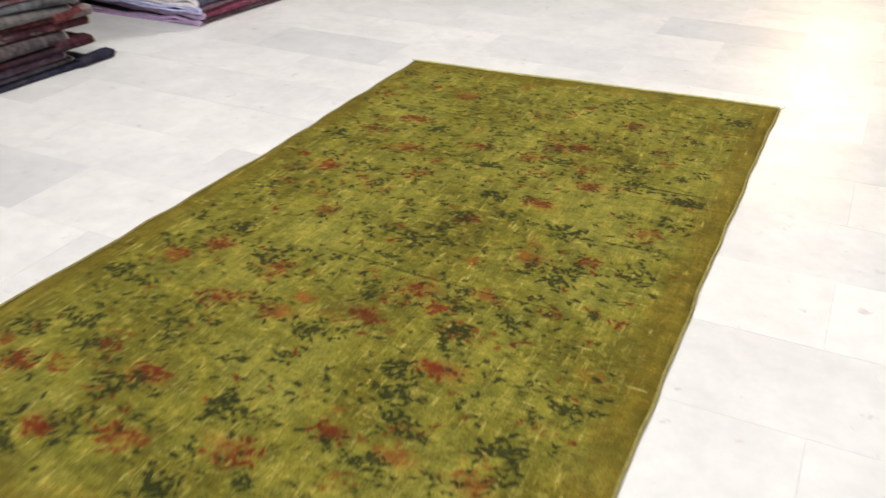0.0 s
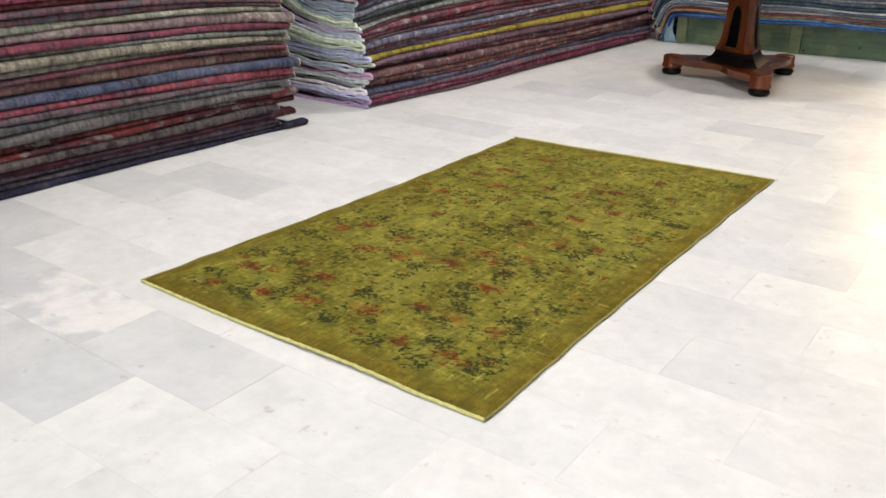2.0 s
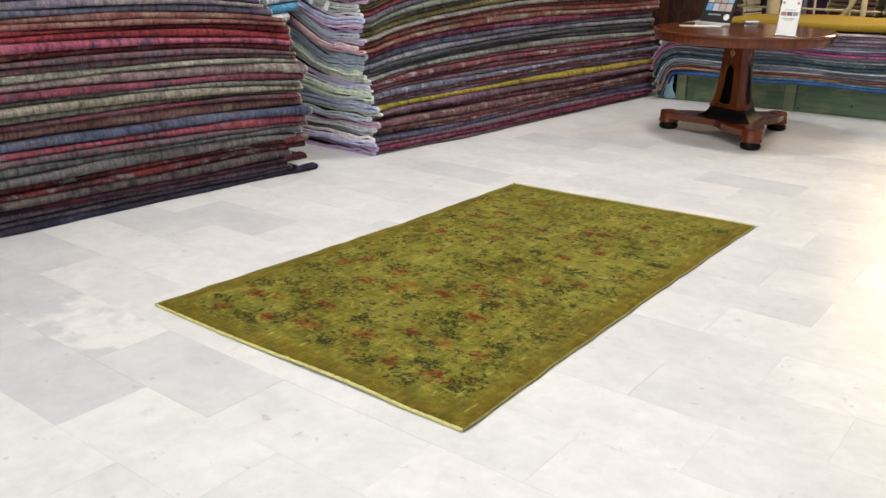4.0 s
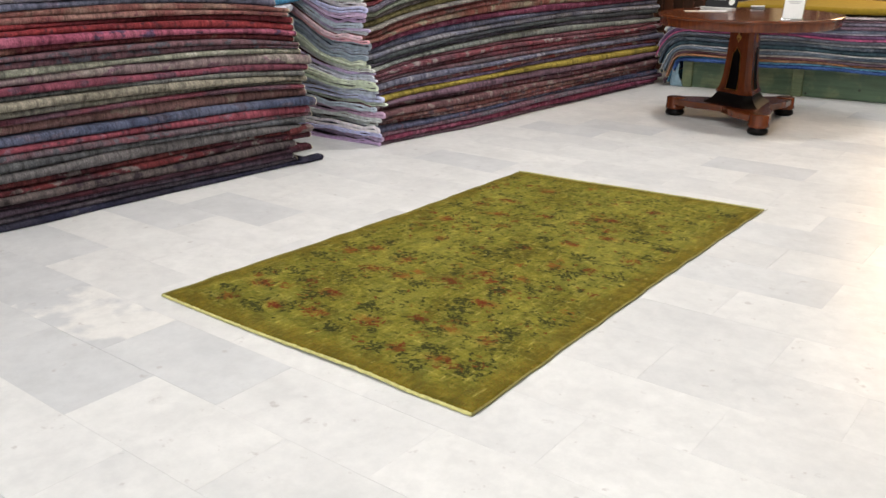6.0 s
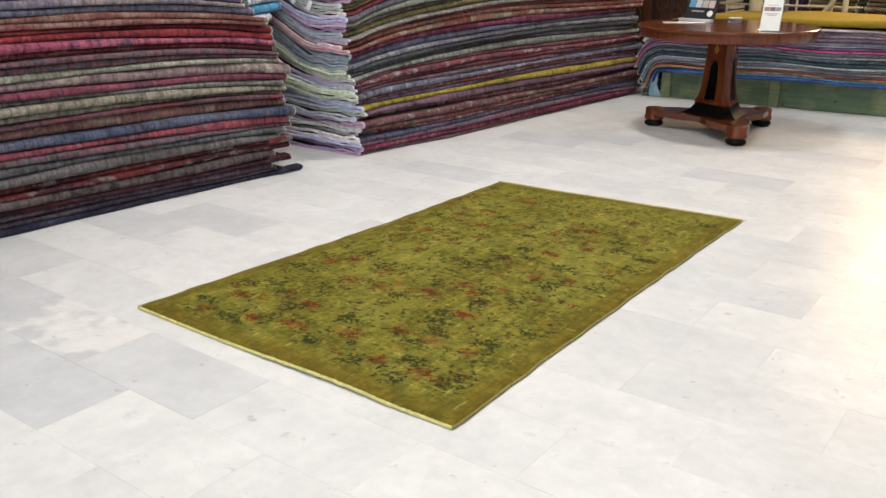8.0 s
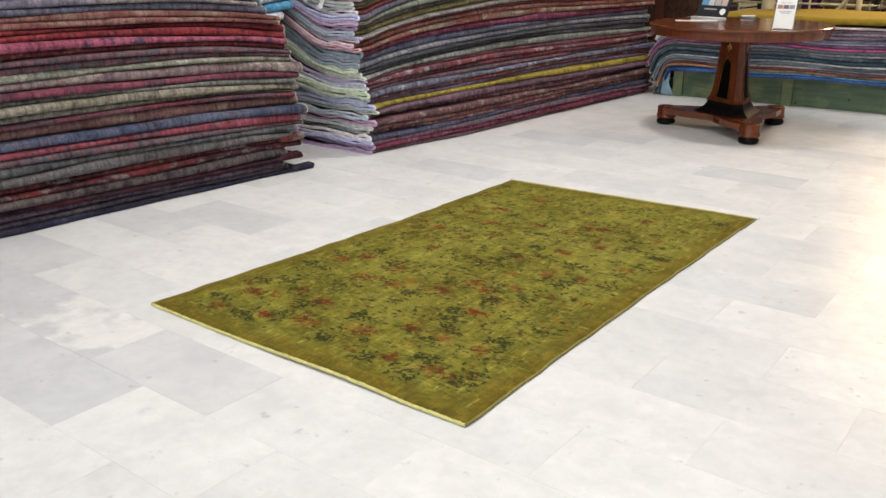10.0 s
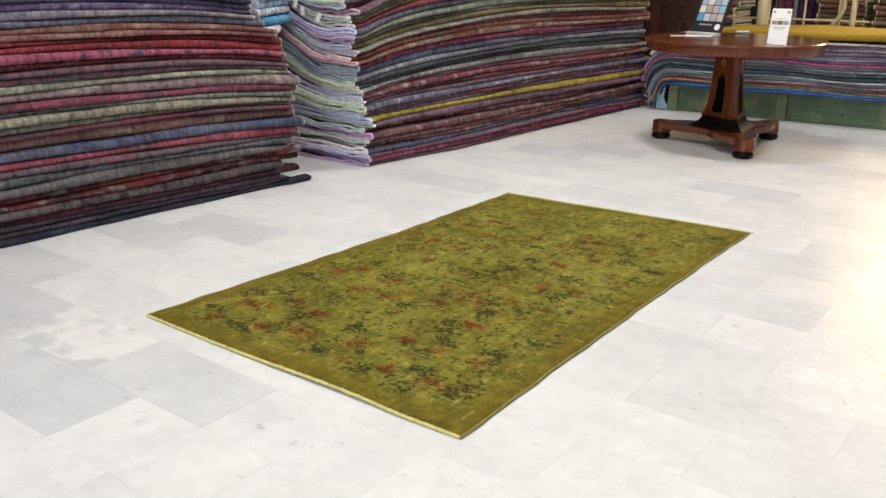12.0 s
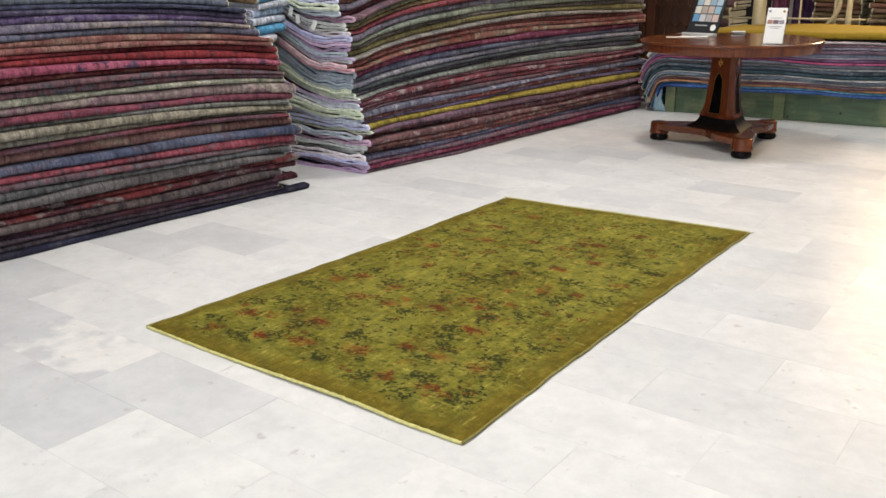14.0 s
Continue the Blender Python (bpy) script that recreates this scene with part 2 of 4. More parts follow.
def carpet_material():
    m, n, l, p = mat("overdyed_carpet_pile", 0.95)
    v = coords(n, l, (1, 1, 1))
    big = noise_node(n, l, v, 3.0, 5, 0.6)
    base = ramp(n, l, big, [(0.34, (0.108, 0.098, 0.012)), (0.5, (0.156, 0.150, 0.021)), (0.66, (0.212, 0.203, 0.036))])
    at = n.new("ShaderNodeAttribute")
    at.attribute_name = "dye"
    sep = n.new("ShaderNodeSeparateColor")
    l.new(at.outputs["Color"], sep.inputs[0])
    # fine broken specks of the knots
    mp = n.new("ShaderNodeMapping")
    mp.inputs["Scale"].default_value = (120, 130, 1)
    l.new(v, mp.inputs["Vector"])
    speck = noise_node(n, l, mp.outputs[0], 1.0, 3, 0.7)
    fine = n.new("ShaderNodeMapping")
    fine.inputs["Scale"].default_value = (290, 340, 1)
    l.new(v, fine.inputs["Vector"])
    knot = noise_node(n, l, fine.outputs[0], 1.0, 2, 0.6)
    both = n.new("ShaderNodeMath")
    both.operation = "ADD"
    half = n.new("ShaderNodeMath")
    half.operation = "MULTIPLY_ADD"
    half.inputs[1].default_value = 0.4
    half.inputs[2].default_value = -0.2
    l.new(knot, half.inputs[0])
    l.new(half.outputs[0], both.inputs[0])
    l.new(speck, both.inputs[1])
    grain = both.outputs[0]
    streak = n.new("ShaderNodeMapping")
    streak.inputs["Scale"].default_value = (38, 60, 1)
    l.new(v, streak.inputs["Vector"])
    st = noise_node(n, l, streak.outputs[0], 1.0, 3, 0.6)
    base = mix(n, l, ramp(n, l, st, [(0.54, (0, 0, 0)), (0.68, (0.5, 0.5, 0.5))]), base, (0.33, 0.285, 0.06))
    base = mix(n, l, ramp(n, l, st, [(0.32, (0.55, 0.55, 0.55)), (0.45, (0, 0, 0))]), base, (0.036, 0.036, 0.006))

    # broken pale dashes along the warp
    dash = n.new("ShaderNodeMapping")
    dash.inputs["Scale"].default_value = (75, 13, 1)
    l.new(v, dash.inputs["Vector"])
    base = mix(n, l, ramp(n, l, noise_node(n, l, dash.outputs[0], 1.0, 3, 0.65), [(0.56, (0, 0, 0)), (0.70, (0.6, 0.6, 0.6))]), base, (0.36, 0.31, 0.075))

    def broken(channel, lo, hi):
        a = n.new("ShaderNodeMath")
        a.operation = "MULTIPLY_ADD"
        l.new(grain, a.inputs[0])
        a.inputs[1].default_value = 1.9
        s = n.new("ShaderNodeMath")
        s.operation = "ADD"
        a.inputs[2].default_value = -0.97
        l.new(a.outputs[0], s.inputs[0])
        l.new(channel, s.inputs[1])
        return ramp(n, l, s.outputs[0], [(lo, (0, 0, 0)), (hi, (0.96, 0.96, 0.96))])

    col = mix(n, l, broken(sep.outputs[2], 0.15, 0.75), base, (0.128, 0.088, 0.009))
    aw = n.new("ShaderNodeAttribute")
    aw.attribute_name = "wear"
    sw = n.new("ShaderNodeSeparateColor")
    l.new(aw.outputs["Color"], sw.inputs[0])
    col = mix(n, l, broken(sw.outputs[0], 0.2, 0.7), col, (0.36, 0.32, 0.085))
    col = mix(n, l, broken(sw.outputs[1], 0.15, 0.85), col, (0.215, 0.115, 0.024))
    col = mix(n, l, broken(sep.outputs[0], 0.09, 0.48), col, ramp(n, l, noise_node(n, l, v, 5.5, 2), [(0.50, (0.115, 0.017, 0.007)), (0.62, (0.18, 0.068, 0.014))]))
    col = mix(n, l, broken(sep.outputs[1], 0.10, 0.47), col, (0.021, 0.025, 0.008))
    col = mix(n, l, 1.0, col, ramp(n, l, speck, [(0.32, (0.6, 0.6, 0.6)), (0.68, (1.4, 1.4, 1.4))]), "MULTIPLY")
    ab = n.new("ShaderNodeMapping")
    ab.inputs["Scale"].default_value = (46, 3.5, 1)
    l.new(v, ab.inputs["Vector"])
    col = mix(n, l, 1.0, col, ramp(n, l, noise_node(n, l, ab.outputs[0], 1.0, 3, 0.6), [(0.32, (0.86, 0.86, 0.86)), (0.66, (1.18, 1.17, 1.13))]), "MULTIPLY")
    col = mix(n, l, 1.0, col, ramp(n, l, noise_node(n, l, v, 16, 4), [(0.36, (0.8, 0.83, 0.85)), (0.64, (1.26, 1.22, 1.15))]), "MULTIPLY")
    l.new(col, p.inputs["Base Color"])
    p.inputs["Specular IOR Level"].default_value = 0.1
    p.inputs["Sheen Weight"].default_value = 0.05
    p.inputs["Sheen Roughness"].default_value = 0.45
    p.inputs["Sheen Tint"].default_value = (0.75, 0.68, 0.25, 1)
    bump(n, l, p, grain, 0.7, 0.004)
    return m


M_CARPET = carpet_material()
M_CARPET_EDGE = plain("carpet_web_edge", (0.54, 0.505, 0.20), 0.95, 0, 0.2, 60, 0.002)
M_CARPET_CORD = plain("carpet_side_cord", (0.24, 0.21, 0.06), 0.95, 0, 0.25, 60, 0.002)


def floor_carpet():
    thing = tagged(new("carpet"), "olive green overdyed wool carpet with faded red flowers on tiles", "carpet")
    nx, ny = 420, 700
    u, v = np.meshgrid(np.linspace(0, 1, nx), np.linspace(0, 1, ny))
    rng = np.random.default_rng(4)
    # not quite square and slightly wavy, as a hand-knotted carpet is
    wav = 0.0015 * np.sin(v * 21 + 1) + 0.002 * np.sin(v * 47) + 0.0012 * np.sin(v * 90 + 2)
    wav2 = 0.002 * np.sin(u * 9 + 2) + 0.002 * np.sin(u * 17)
    left = -0.010 + 0.064 * np.minimum(1, v / 0.58) ** 0.85 + wav
    right = 1.447 - 0.011 * np.sin(v * math.pi) - 0.015 * v + 0.8 * wav[::-1]
    near = 0.006 - 0.007 * np.sin(math.pi * np.clip(u / 0.68, 0, 1)) - 0.005 * np.exp(-((u - 0.85) / 0.07) ** 2)
    far = 2.385 + 0.095 * u + wav2
    x = left + (right - left) * u
    y = near + (far - near) * v
    edge = np.minimum.reduce([u * RUG_W, (1 - u) * RUG_W, v * RUG_L, (1 - v) * RUG_L])
    z = 0.004 + 0.0065 * smooth_step(0, 0.016, edge)
    ripple = 0.0025 * (np.sin(y * 9 + 2 * np.sin(x * 3)) + np.sin(x * 7 + y * 4)) * 0.5 + 0.002
    z = z + np.maximum(ripple, 0) * smooth_step(0, 0.05, edge)
    lift = 0.006 * np.exp(-((x - 0.92) / 0.3) ** 2) * np.exp(-(y / 0.08) ** 2)
    z = z + lift
    xx, yy = x, y

    def cell(px, py):
        """Row and column of the mesh nearest to a place on the carpet."""
        j = int(np.clip(py / RUG_L, 0, 1) * (ny - 1))
        return int((px - left[j, 0]) / (right[j, 0] - left[j, 0]) * (nx - 1)), j

    dye = np.zeros((ny, nx, 4))
    dye[..., 3] = 1

    def blossom(ch, cx, cy, size, petals, strength):
        for _ in range(int(petals * 2.4)):
            a, d = rng.uniform(0, 2 * math.pi), size * rng.uniform(0, 1) ** 0.7
            px, py = cx + d * math.cos(a), cy + 0.75 * d * math.sin(a)
            sx, sy = rng.uniform(0.005, 0.014), rng.uniform(0.0024, 0.0052)
            t = rng.uniform(-1.3, 1.3)
            jx, jy = cell(px, py)
            box_ = np.s_[max(jy - 22, 0):max(jy + 23, 1), max(jx - 16, 0):max(jx + 17, 1)]
            cut = dye[box_]
            dx, dy = xx[box_] - px, yy[box_] - py
            g = np.exp(-((dx * math.cos(t) + dy * math.sin(t)) / sx) ** 2 - ((dy * math.cos(t) - dx * math.sin(t)) / sy) ** 2)
            cut[..., ch] = np.maximum(cut[..., ch], g * strength)

    for cx, cy in RED_MOTIFS:
        heart = np.exp(-((xx - cx) / rng.uniform(0.022, 0.034)) ** 2 - ((yy - cy) / rng.uniform(0.013, 0.02)) ** 2)
        dye[..., 0] = np.maximum(dye[..., 0], rng.uniform(0.38, 0.72) * heart)
        blossom(0, cx, cy, rng.uniform(0.035, 0.055), 8, rng.uniform(0.7, 1.0))
        blossom(1, cx + rng.uniform(-0.06, 0.06), cy + rng.uniform(-0.05, 0.05), 0.06, 3, 0.6)
    for cx, cy in DARK_MOTIFS:
        blossom(1, cx, cy, rng.uniform(0.035, 0.06), 12, rng.uniform(0.75, 1.0))
    for _ in range(150):
        blossom(int(rng.uniform() < 0.6), rng.uniform(0.1, RUG_W - 0.1), rng.uniform(0.12, RUG_L - 0.12), rng.uniform(0.02, 0.05), 5, rng.uniform(0.45, 0.85))
    for _ in range(1100):
        blossom(int(rng.uniform() < 0.85), rng.uniform(0.09, RUG_W - 0.09), rng.uniform(0.1, RUG_L - 0.1), 0.01, 1, rng.uniform(0.45, 0.9))
    # pale dashes where the pile has worn to the knots
    wear = np.zeros((ny, nx, 4))
    # faded orange round some of the flowers
    for k, (cx, cy) in enumerate(RED_MOTIFS):
        if k % 3 != 1:
            px, py = cx + rng.uniform(-0.03, 0.03), cy + rng.uniform(-0.02, 0.02)
            halo = rng.uniform(0.5, 0.8) * np.exp(-((xx - px) / rng.uniform(0.04, 0.07)) ** 2 - ((yy - py) / rng.uniform(0.025, 0.04)) ** 2)
            wear[..., 1] = np.maximum(wear[..., 1], halo)
    for _ in range(900):
        px, py = rng.uniform(0.06, RUG_W - 0.05), rng.uniform(0.05, RUG_L - 0.05)
        jx, jy = cell(px, py)
        area = np.s_[max(jy - 16, 0):jy + 17, max(jx - 24, 0):jx + 25]
        long_, thin = rng.uniform(0.008, 0.03), rng.uniform(0.003, 0.005)
        sx, sy = (long_, thin) if rng.uniform() < 0.4 else (thin, long_)
        g = rng.uniform(0.25, 0.75) * np.exp(-((xx[area] - px) / sx) ** 2 - ((yy[area] - py) / sy) ** 2)
        wear[area + (0,)] = np.maximum(wear[area + (0,)], g)
    # worn weft lines across the field
    for ly, x0, x1, ch, w in ((1.665, 1.06, 1.40, 1, 0.005), (1.60, 1.15, 1.42, 1, 0.004), (1.32, 1.12, 1.38, 1, 0.004), (1.93, 0.2, 0.9, 1, 0.003), (0.98, 0.5, 1.2, 1, 0.003)):
        line = np.exp(-((yy - ly - 0.01 * np.sin(xx * 5)) / w) ** 2) * smooth_step(x0, x0 + 0.1, xx) * (1 - smooth_step(x1 - 0.1, x1, xx))
        dye[..., ch] = np.maximum(dye[..., ch], 0.5 * line)
    # the plain, browner band round the field
    dye[..., 2] = 0.55 * (1 - smooth_step(0.03, 0.16, edge + 0.02 * np.sin(xx * 31 + yy * 9) * np.sin(yy * 23 + 4 * xx) + 0.012 * np.sin(yy * 57) * np.sin(xx * 71)))
    verts = np.stack([x, y, z], -1).reshape(-1, 3)
    i = (np.arange(ny - 1)[:, None] * nx + np.arange(nx - 1)[None]).reshape(-1)
    faces = np.stack([i, i + 1, i + nx + 1, i + nx], -1).tolist()
    me = mesh_of("wool_face", verts, faces, M_CARPET)
    attr = me.color_attributes.new("dye", "FLOAT_COLOR", "POINT")
    attr.data.foreach_set("color", dye.reshape(-1).astype(np.float32))
    attr = me.color_attributes.new("wear", "FLOAT_COLOR", "POINT")
    attr.data.foreach_set("color", wear.reshape(-1).astype(np.float32))
    part("wool_face", me, thing, "worn olive green wool pile")
    # pale woven ends and dark side cords
    for row, s in ((0, -1), (-1, 1)):
        bm = bmesh.new()
        prev = None
        for k in range(nx):
            px, py = x[row, k], y[row, k]
            w = (0.005 if s < 0 else 0.015) + 0.003 * noise.noise((px * 30, s * 5, 0)) + 0.0026 * noise.noise((px * 170, s * 9, 0))
            zz = (0.0068 if s < 0 else 0.0115) + lift[row, k] + 0.0008 * noise.noise((px * 20, 3, s))
            ring = [bm.verts.new(c) for c in ((px, py - s * (0.003 + 0.005 * noise.noise((px * 60, 7, s)) + 0.004 * noise.noise((px * 210, 2, s))), zz + 0.003), (px, py + s * w * 0.6, zz), (px, py + s * w, zz - 0.0028), (px, py + s * w * 0.9, zz - 0.005), (px, py - s * 0.004, zz - 0.005))]
            if prev:
                for q in range(5):
                    bm.faces.new((prev[q], prev[(q + 1) % 5], ring[(q + 1) % 5], ring[q]))
            prev = ring
        part("woven_end", bm_mesh("woven_end", bm, M_CARPET_EDGE, True), thing, "pale yellow woven end")
    for col in (0, -1):
        pts = [(x[k, col], y[k, col], 0.0065 + 0.001 * math.sin(k)) for k in range(0, ny, 7)]
        part("side_cord", bm_mesh("side_cord", tube(pts, 0.0042, 7), M_CARPET_CORD, True), thing, "dark brown overcast side cord")
    rg = random.Random(3)
    for row, col in ((-1, -1), (-1, 0)):
        for k in range(4):
            a, ln = rg.uniform(0, 6.28), rg.uniform(0.012, 0.03)
            px, py = x[row, col], y[row, col]
            pts = [(px + ln * t * math.cos(a + t), py + ln * t * math.sin(a + t), 0.004 + 0.012 * t * (1 - 0.6 * t)) for t in (0, 0.35, 0.7, 1.0)]
            part("loose_thread", bm_mesh("loose_thread", tube(pts, 0.0011, 5), M_CARPET_CORD, True), thing)
    return thing


floor_carpet()

# ---- folded carpets in piles ----
M_EDGE = [plain("backing_" + nm, srgb(c), 0.95, 0, 0.22, 45, 0.002) for nm, c in
          (("grey", "a3a29f"), ("cream", "c3bda6"), ("dark", "4a4850"))]
PILE_CACHE = {}


def wool(h, k=0.8):
    """Wool colour, less saturated and scaled by k to suit the light on its pile."""
    c = srgb(h)
    g = sum(c) / 3
    return tuple(max(0.004, k * (g + 0.82 * (v - g)) * t) for v, t in zip(c, (1.0, 0.98, 1.08)))


def pile_of(c1, c2, c3=None, deep=0.8):
    key = (c1, c2, c3, deep)
    if key not in PILE_CACHE:
        k = len(PILE_CACHE)
        PILE_CACHE[key] = pile("wool_%s" % c1, wool(c1, deep), wool(c2, deep), wool(c3, deep) if c3 else None, 2.2 + (k * 0.37) % 2.0, 0.4 + (k * 0.29) % 0.6, 3.1 * k)
    return PILE_CACHE[key]


def fold_outline(depth, h, tau, q=9):
    """Outer and inner line of one U fold, from the back of the lower layer round the nose to the back of the upper one, as (behind the front, height)."""
    r = h / 2
    back = [depth, depth * 0.8, depth * 0.62, depth * 0.48, depth * 0.36, depth * 0.25, depth * 0.16, r * 1.6 + 0.03]
    outer = [(u, 0.0) for u in back] + [(r * 1.1 * (1 - math.sin(math.pi * k / q) ** 0.9), r - r * math.cos(math.pi * k / q)) for k in range(q + 1)] + [(u, h) for u in back[::-1]]
    ri = r - tau
    inner = [(u, tau) for u in back] + [(tau + max(ri, 0.001) * 1.1 * (1 - math.sin(math.pi * k / q) ** 0.9), r - ri * math.cos(math.pi * k / q)) for k in range(q + 1)] + [(u, h - tau) for u in back[::-1]]
    return outer, inner


def folded_carpet(m, shape, y0, y1, front, depth, hb, ht, wool, edge, label, group, seed, sections=40, leaves=2, tau_k=0.36, ruffle=0.0, category="folded carpet"):
    """A carpet folded lengthwise. shape(u, y, h) gives the place of a point u behind the front, y along the pile and h up it in the loose pile."""
    rng = np.random.default_rng(seed)
    thing = tagged(new("folded_carpet"), label, category, group)
    thing.matrix_world = m
    h = ht - hb
    ys = np.concatenate([np.linspace(y0, y1 - 0.034, sections - 5), y1 - 0.034 * (1 - np.sin(np.linspace(0.3, 1.57, 5)))])
    ph = rng.uniform(0, 6.28, 6)
    wob = 0.010 * np.sin(ys * 2.1 + ph[0]) + 0.006 * np.sin(ys * 5.7 + ph[1]) + 0.003 * np.sin(ys * 13 + ph[2])
    wob = wob - rng.uniform(-0.02, 0.035) * np.exp(-(ys - y0) / 0.13) - rng.uniform(-0.02, 0.035) * np.exp(-(y1 - ys) / 0.13)
    # the corner of the fold is rounded off
    wob = wob + 0.011 * (1 - np.sqrt(1 - np.clip((ys - (y1 - 0.034)) / 0.0342, 0, 1) ** 2))
    lump = 0.12 * np.sin(ys * 3.3 + ph[3]) + 0.1 * np.sin(ys * 8.1 + ph[4])
    slant = rng.uniform(-0.05, 0.05)

    def wave(u, y, z):
        """Ruffled ends: the upper and the lower layer wave apart from each other."""
        p = ph[5] if z > h / 2 else ph[2]
        return ruffle * math.exp(-max(y - y0, 0) / 0.25) * (math.sin((22 + 3 * p) * u + p) + 0.7 * math.sin(53 * u + 2 * p)) * min(1.0, max(u, 0.0) / 0.05)

    for leaf in range(leaves):
        gap = h * 0.27 * leaf
        tau = h * (0.155 if leaves == 2 else tau_k)
        outer, inner = fold_outline(depth, h - 2 * gap, tau if leaf == 0 else h * 0.12)
        n = len(outer)
        shift = front if leaf == 0 else front + h * 0.45
        verts, faces = [], []
        for j, y in enumerate(ys):
            for u, z in outer + inner[::-1]:
                zz = hb + gap + z + lump[j] * h * (z / max(h, 1e-6)) * 0.5 + wave(u, y, z)
                verts.append(shape(u + shift + wob[j], y + slant * u, zz))
        k = 2 * n
        for j in range(sections - 1):
            for a in range(k):
                b = (a + 1) % k
                faces.append((j * k + a, j * k + b, (j + 1) * k + b, (j + 1) * k + a))
        if leaf == 0:
            part("wool_face", mesh_of("wool_face", verts, faces, wool), thing)
        else:
            part("inner_fold", mesh_of("inner_fold", verts, faces, wool), thing)
        for end, y, s in ((0, y0, -1), (sections - 1, y1, 1)):
            cv, cf = [], []
            for dy, grow in ((-s * 0.006, 0.0024), (s * 0.003, 0.0022), (s * 0.006, -0.001)):
                for (u, z), (ui, zi) in zip(outer, inner):
                    du, dz = u - ui, z - zi
                    d = max(math.hypot(du, dz), 1e-5)
                    for a, b, g in ((u, z, grow), (ui, zi, -grow)):
                        zz = hb + gap + b + g * dz / d + lump[end] * h * (b / max(h, 1e-6)) * 0.5 + wave(a, y, b)
                        cv.append(shape(a + g * du / d + shift + wob[end], y + dy + slant * a, zz))
            r = 2 * n
            for t in range(2):
                for a in range(n - 1):
                    cf.append((t * r + 2 * a, t * r + 2 * a + 2, (t + 1) * r + 2 * a + 2, (t + 1) * r + 2 * a))
                    cf.append((t * r + 2 * a + 1, (t + 1) * r + 2 * a + 1, (t + 1) * r + 2 * a + 3, t * r + 2 * a + 3))
            for a in range(n - 1):
                cf.append((2 * r + 2 * a, 2 * r + 2 * a + 2, 2 * r + 2 * a + 3, 2 * r + 2 * a + 1))
            part("bound_end", mesh_of("bound_end", cv, cf, edge), thing, "pale bound end showing the backing")
    return thing


# (pile colour, patches, third colour or None, thickness in mm), from the floor up
PILE_A = [("2e3044", "343340", None, 28), ("45434c", "50484e", "5c5458", 26), ("55404c", "60505a", "4a4650", 38), ("4e242c", "38242c", None, 28),
          ("5e5654", "6e625c", "463a40", 46), ("7c3030", "4e2c34", "7d746c", 32), ("5c3036", "7a3a38", "8a8078", 26), ("6f6e6a", "7a7672", None, 50),
          ("666865", "74787a", None, 40), ("74666a", "8a5a60", "66686c", 34), ("b05260", "9a4552", "85606a", 40), ("525c76", "646c82", "6a6472", 50),
          ("92695f", "84605a", "9a8672", 52), ("8a4450", "70505a", None, 26), ("949080", "86836f", None, 27), ("98937a", "a8a288", None, 42),
          ("8d8f80", "7c7f78", None, 32), ("96495a", "7e4250", "6a4a58", 40), ("b0a594", "98827f", "85626e", 50), ("a6a88c", "92957f", "bcbca4", 30),
          ("80585e", "6e5058", "62666e", 28), ("7a5a60", "8a6468", "666a70", 26), ("94403f", "803c40", "a4705e", 34), ("c4647c", "b2526c", "5e5070", 44),
          ("a43436", "882c32", "60303c", 36), ("9a3234", "7a2c32", None, 30), ("98544f", "a87c6c", "7a454c", 28), ("a4806c", "90584e", None, 26),
          ("75758a", "6c7082", "84788a", 34), ("aaa096", "827c8c", None, 32), ("624c7c", "72648a", "928a98", 34), ("747386", "5e5874", None, 30),
          ("40455c", "525870", None, 28), ("6e7884", "66707e", None, 40), ("84694c", "927654", None, 44), ("6a5a4a", "7a6650", None, 42), ("56505e", "6a6470", None, 44)]
PILE_B = [("745862", "7e646c", None, 26), ("a04460", "8a3c58", "ac6278", 42), ("787078", "86606c", None, 32), ("586080", "6c6e86", "7c5e6a", 32),
          ("8c4c4e", "80605c", "a89288", 30), ("86504a", "967064", "5e4e56", 32), ("8c6460", "7c5658", "a29488", 42), ("945a5e", "7a5660", "aa9c92", 42),
          ("7e6472", "8c6a78", None, 44), ("ac9a2a", "baa62c", None, 42), ("70607e", "7e7090", None, 30), ("a44c48", "866064", "ae9a8e", 34),
          ("80839a", "767686", "aeacb2", 40), ("6e6468", "7c5a60", None, 30), ("86404a", "6e4c54", None, 30), ("964c54", "7c5058", "a89e96", 34),
          ("8a5a62", "7c4c54", None, 28), ("98a090", "868e84", None, 42), ("4c4a52", "5a5862", None, 34), ("56605e", "4a5054", None, 32),
          ("7c8090", "9a9a9e", None, 42), ("5e6680", "72768a", None, 36), ("843a56", "70304a", "945068", 46), ("94806a", "98584a", "a89e7e", 38),
          ("985a54", "a4665c", "8a7a70", 34), ("90504c", "7c4a48", None, 28), ("a29c8c", "8c8a80", None, 28), ("90884e", "7e784a", None, 40),
          ("605c58", "706a64", None, 34), ("96a286", "84907e", None, 40), ("7a7884", "706c78", "908a98", 36), ("a0484c", "8a444c", None, 36),
          ("8e7656", "9c8652", "6e6e64", 40), ("6a7058", "7c8060", None, 42), ("74606a", "8a6a70", None, 42), ("7d4048", "6a3a44", "8a8078", 40), ("6a6470", "7a7480", None, 40), ("8c5a4c", "7a5048", None, 40), ("5c6468", "6e7478", None, 42), ("7a4a58", "8a5a66", None, 42)]
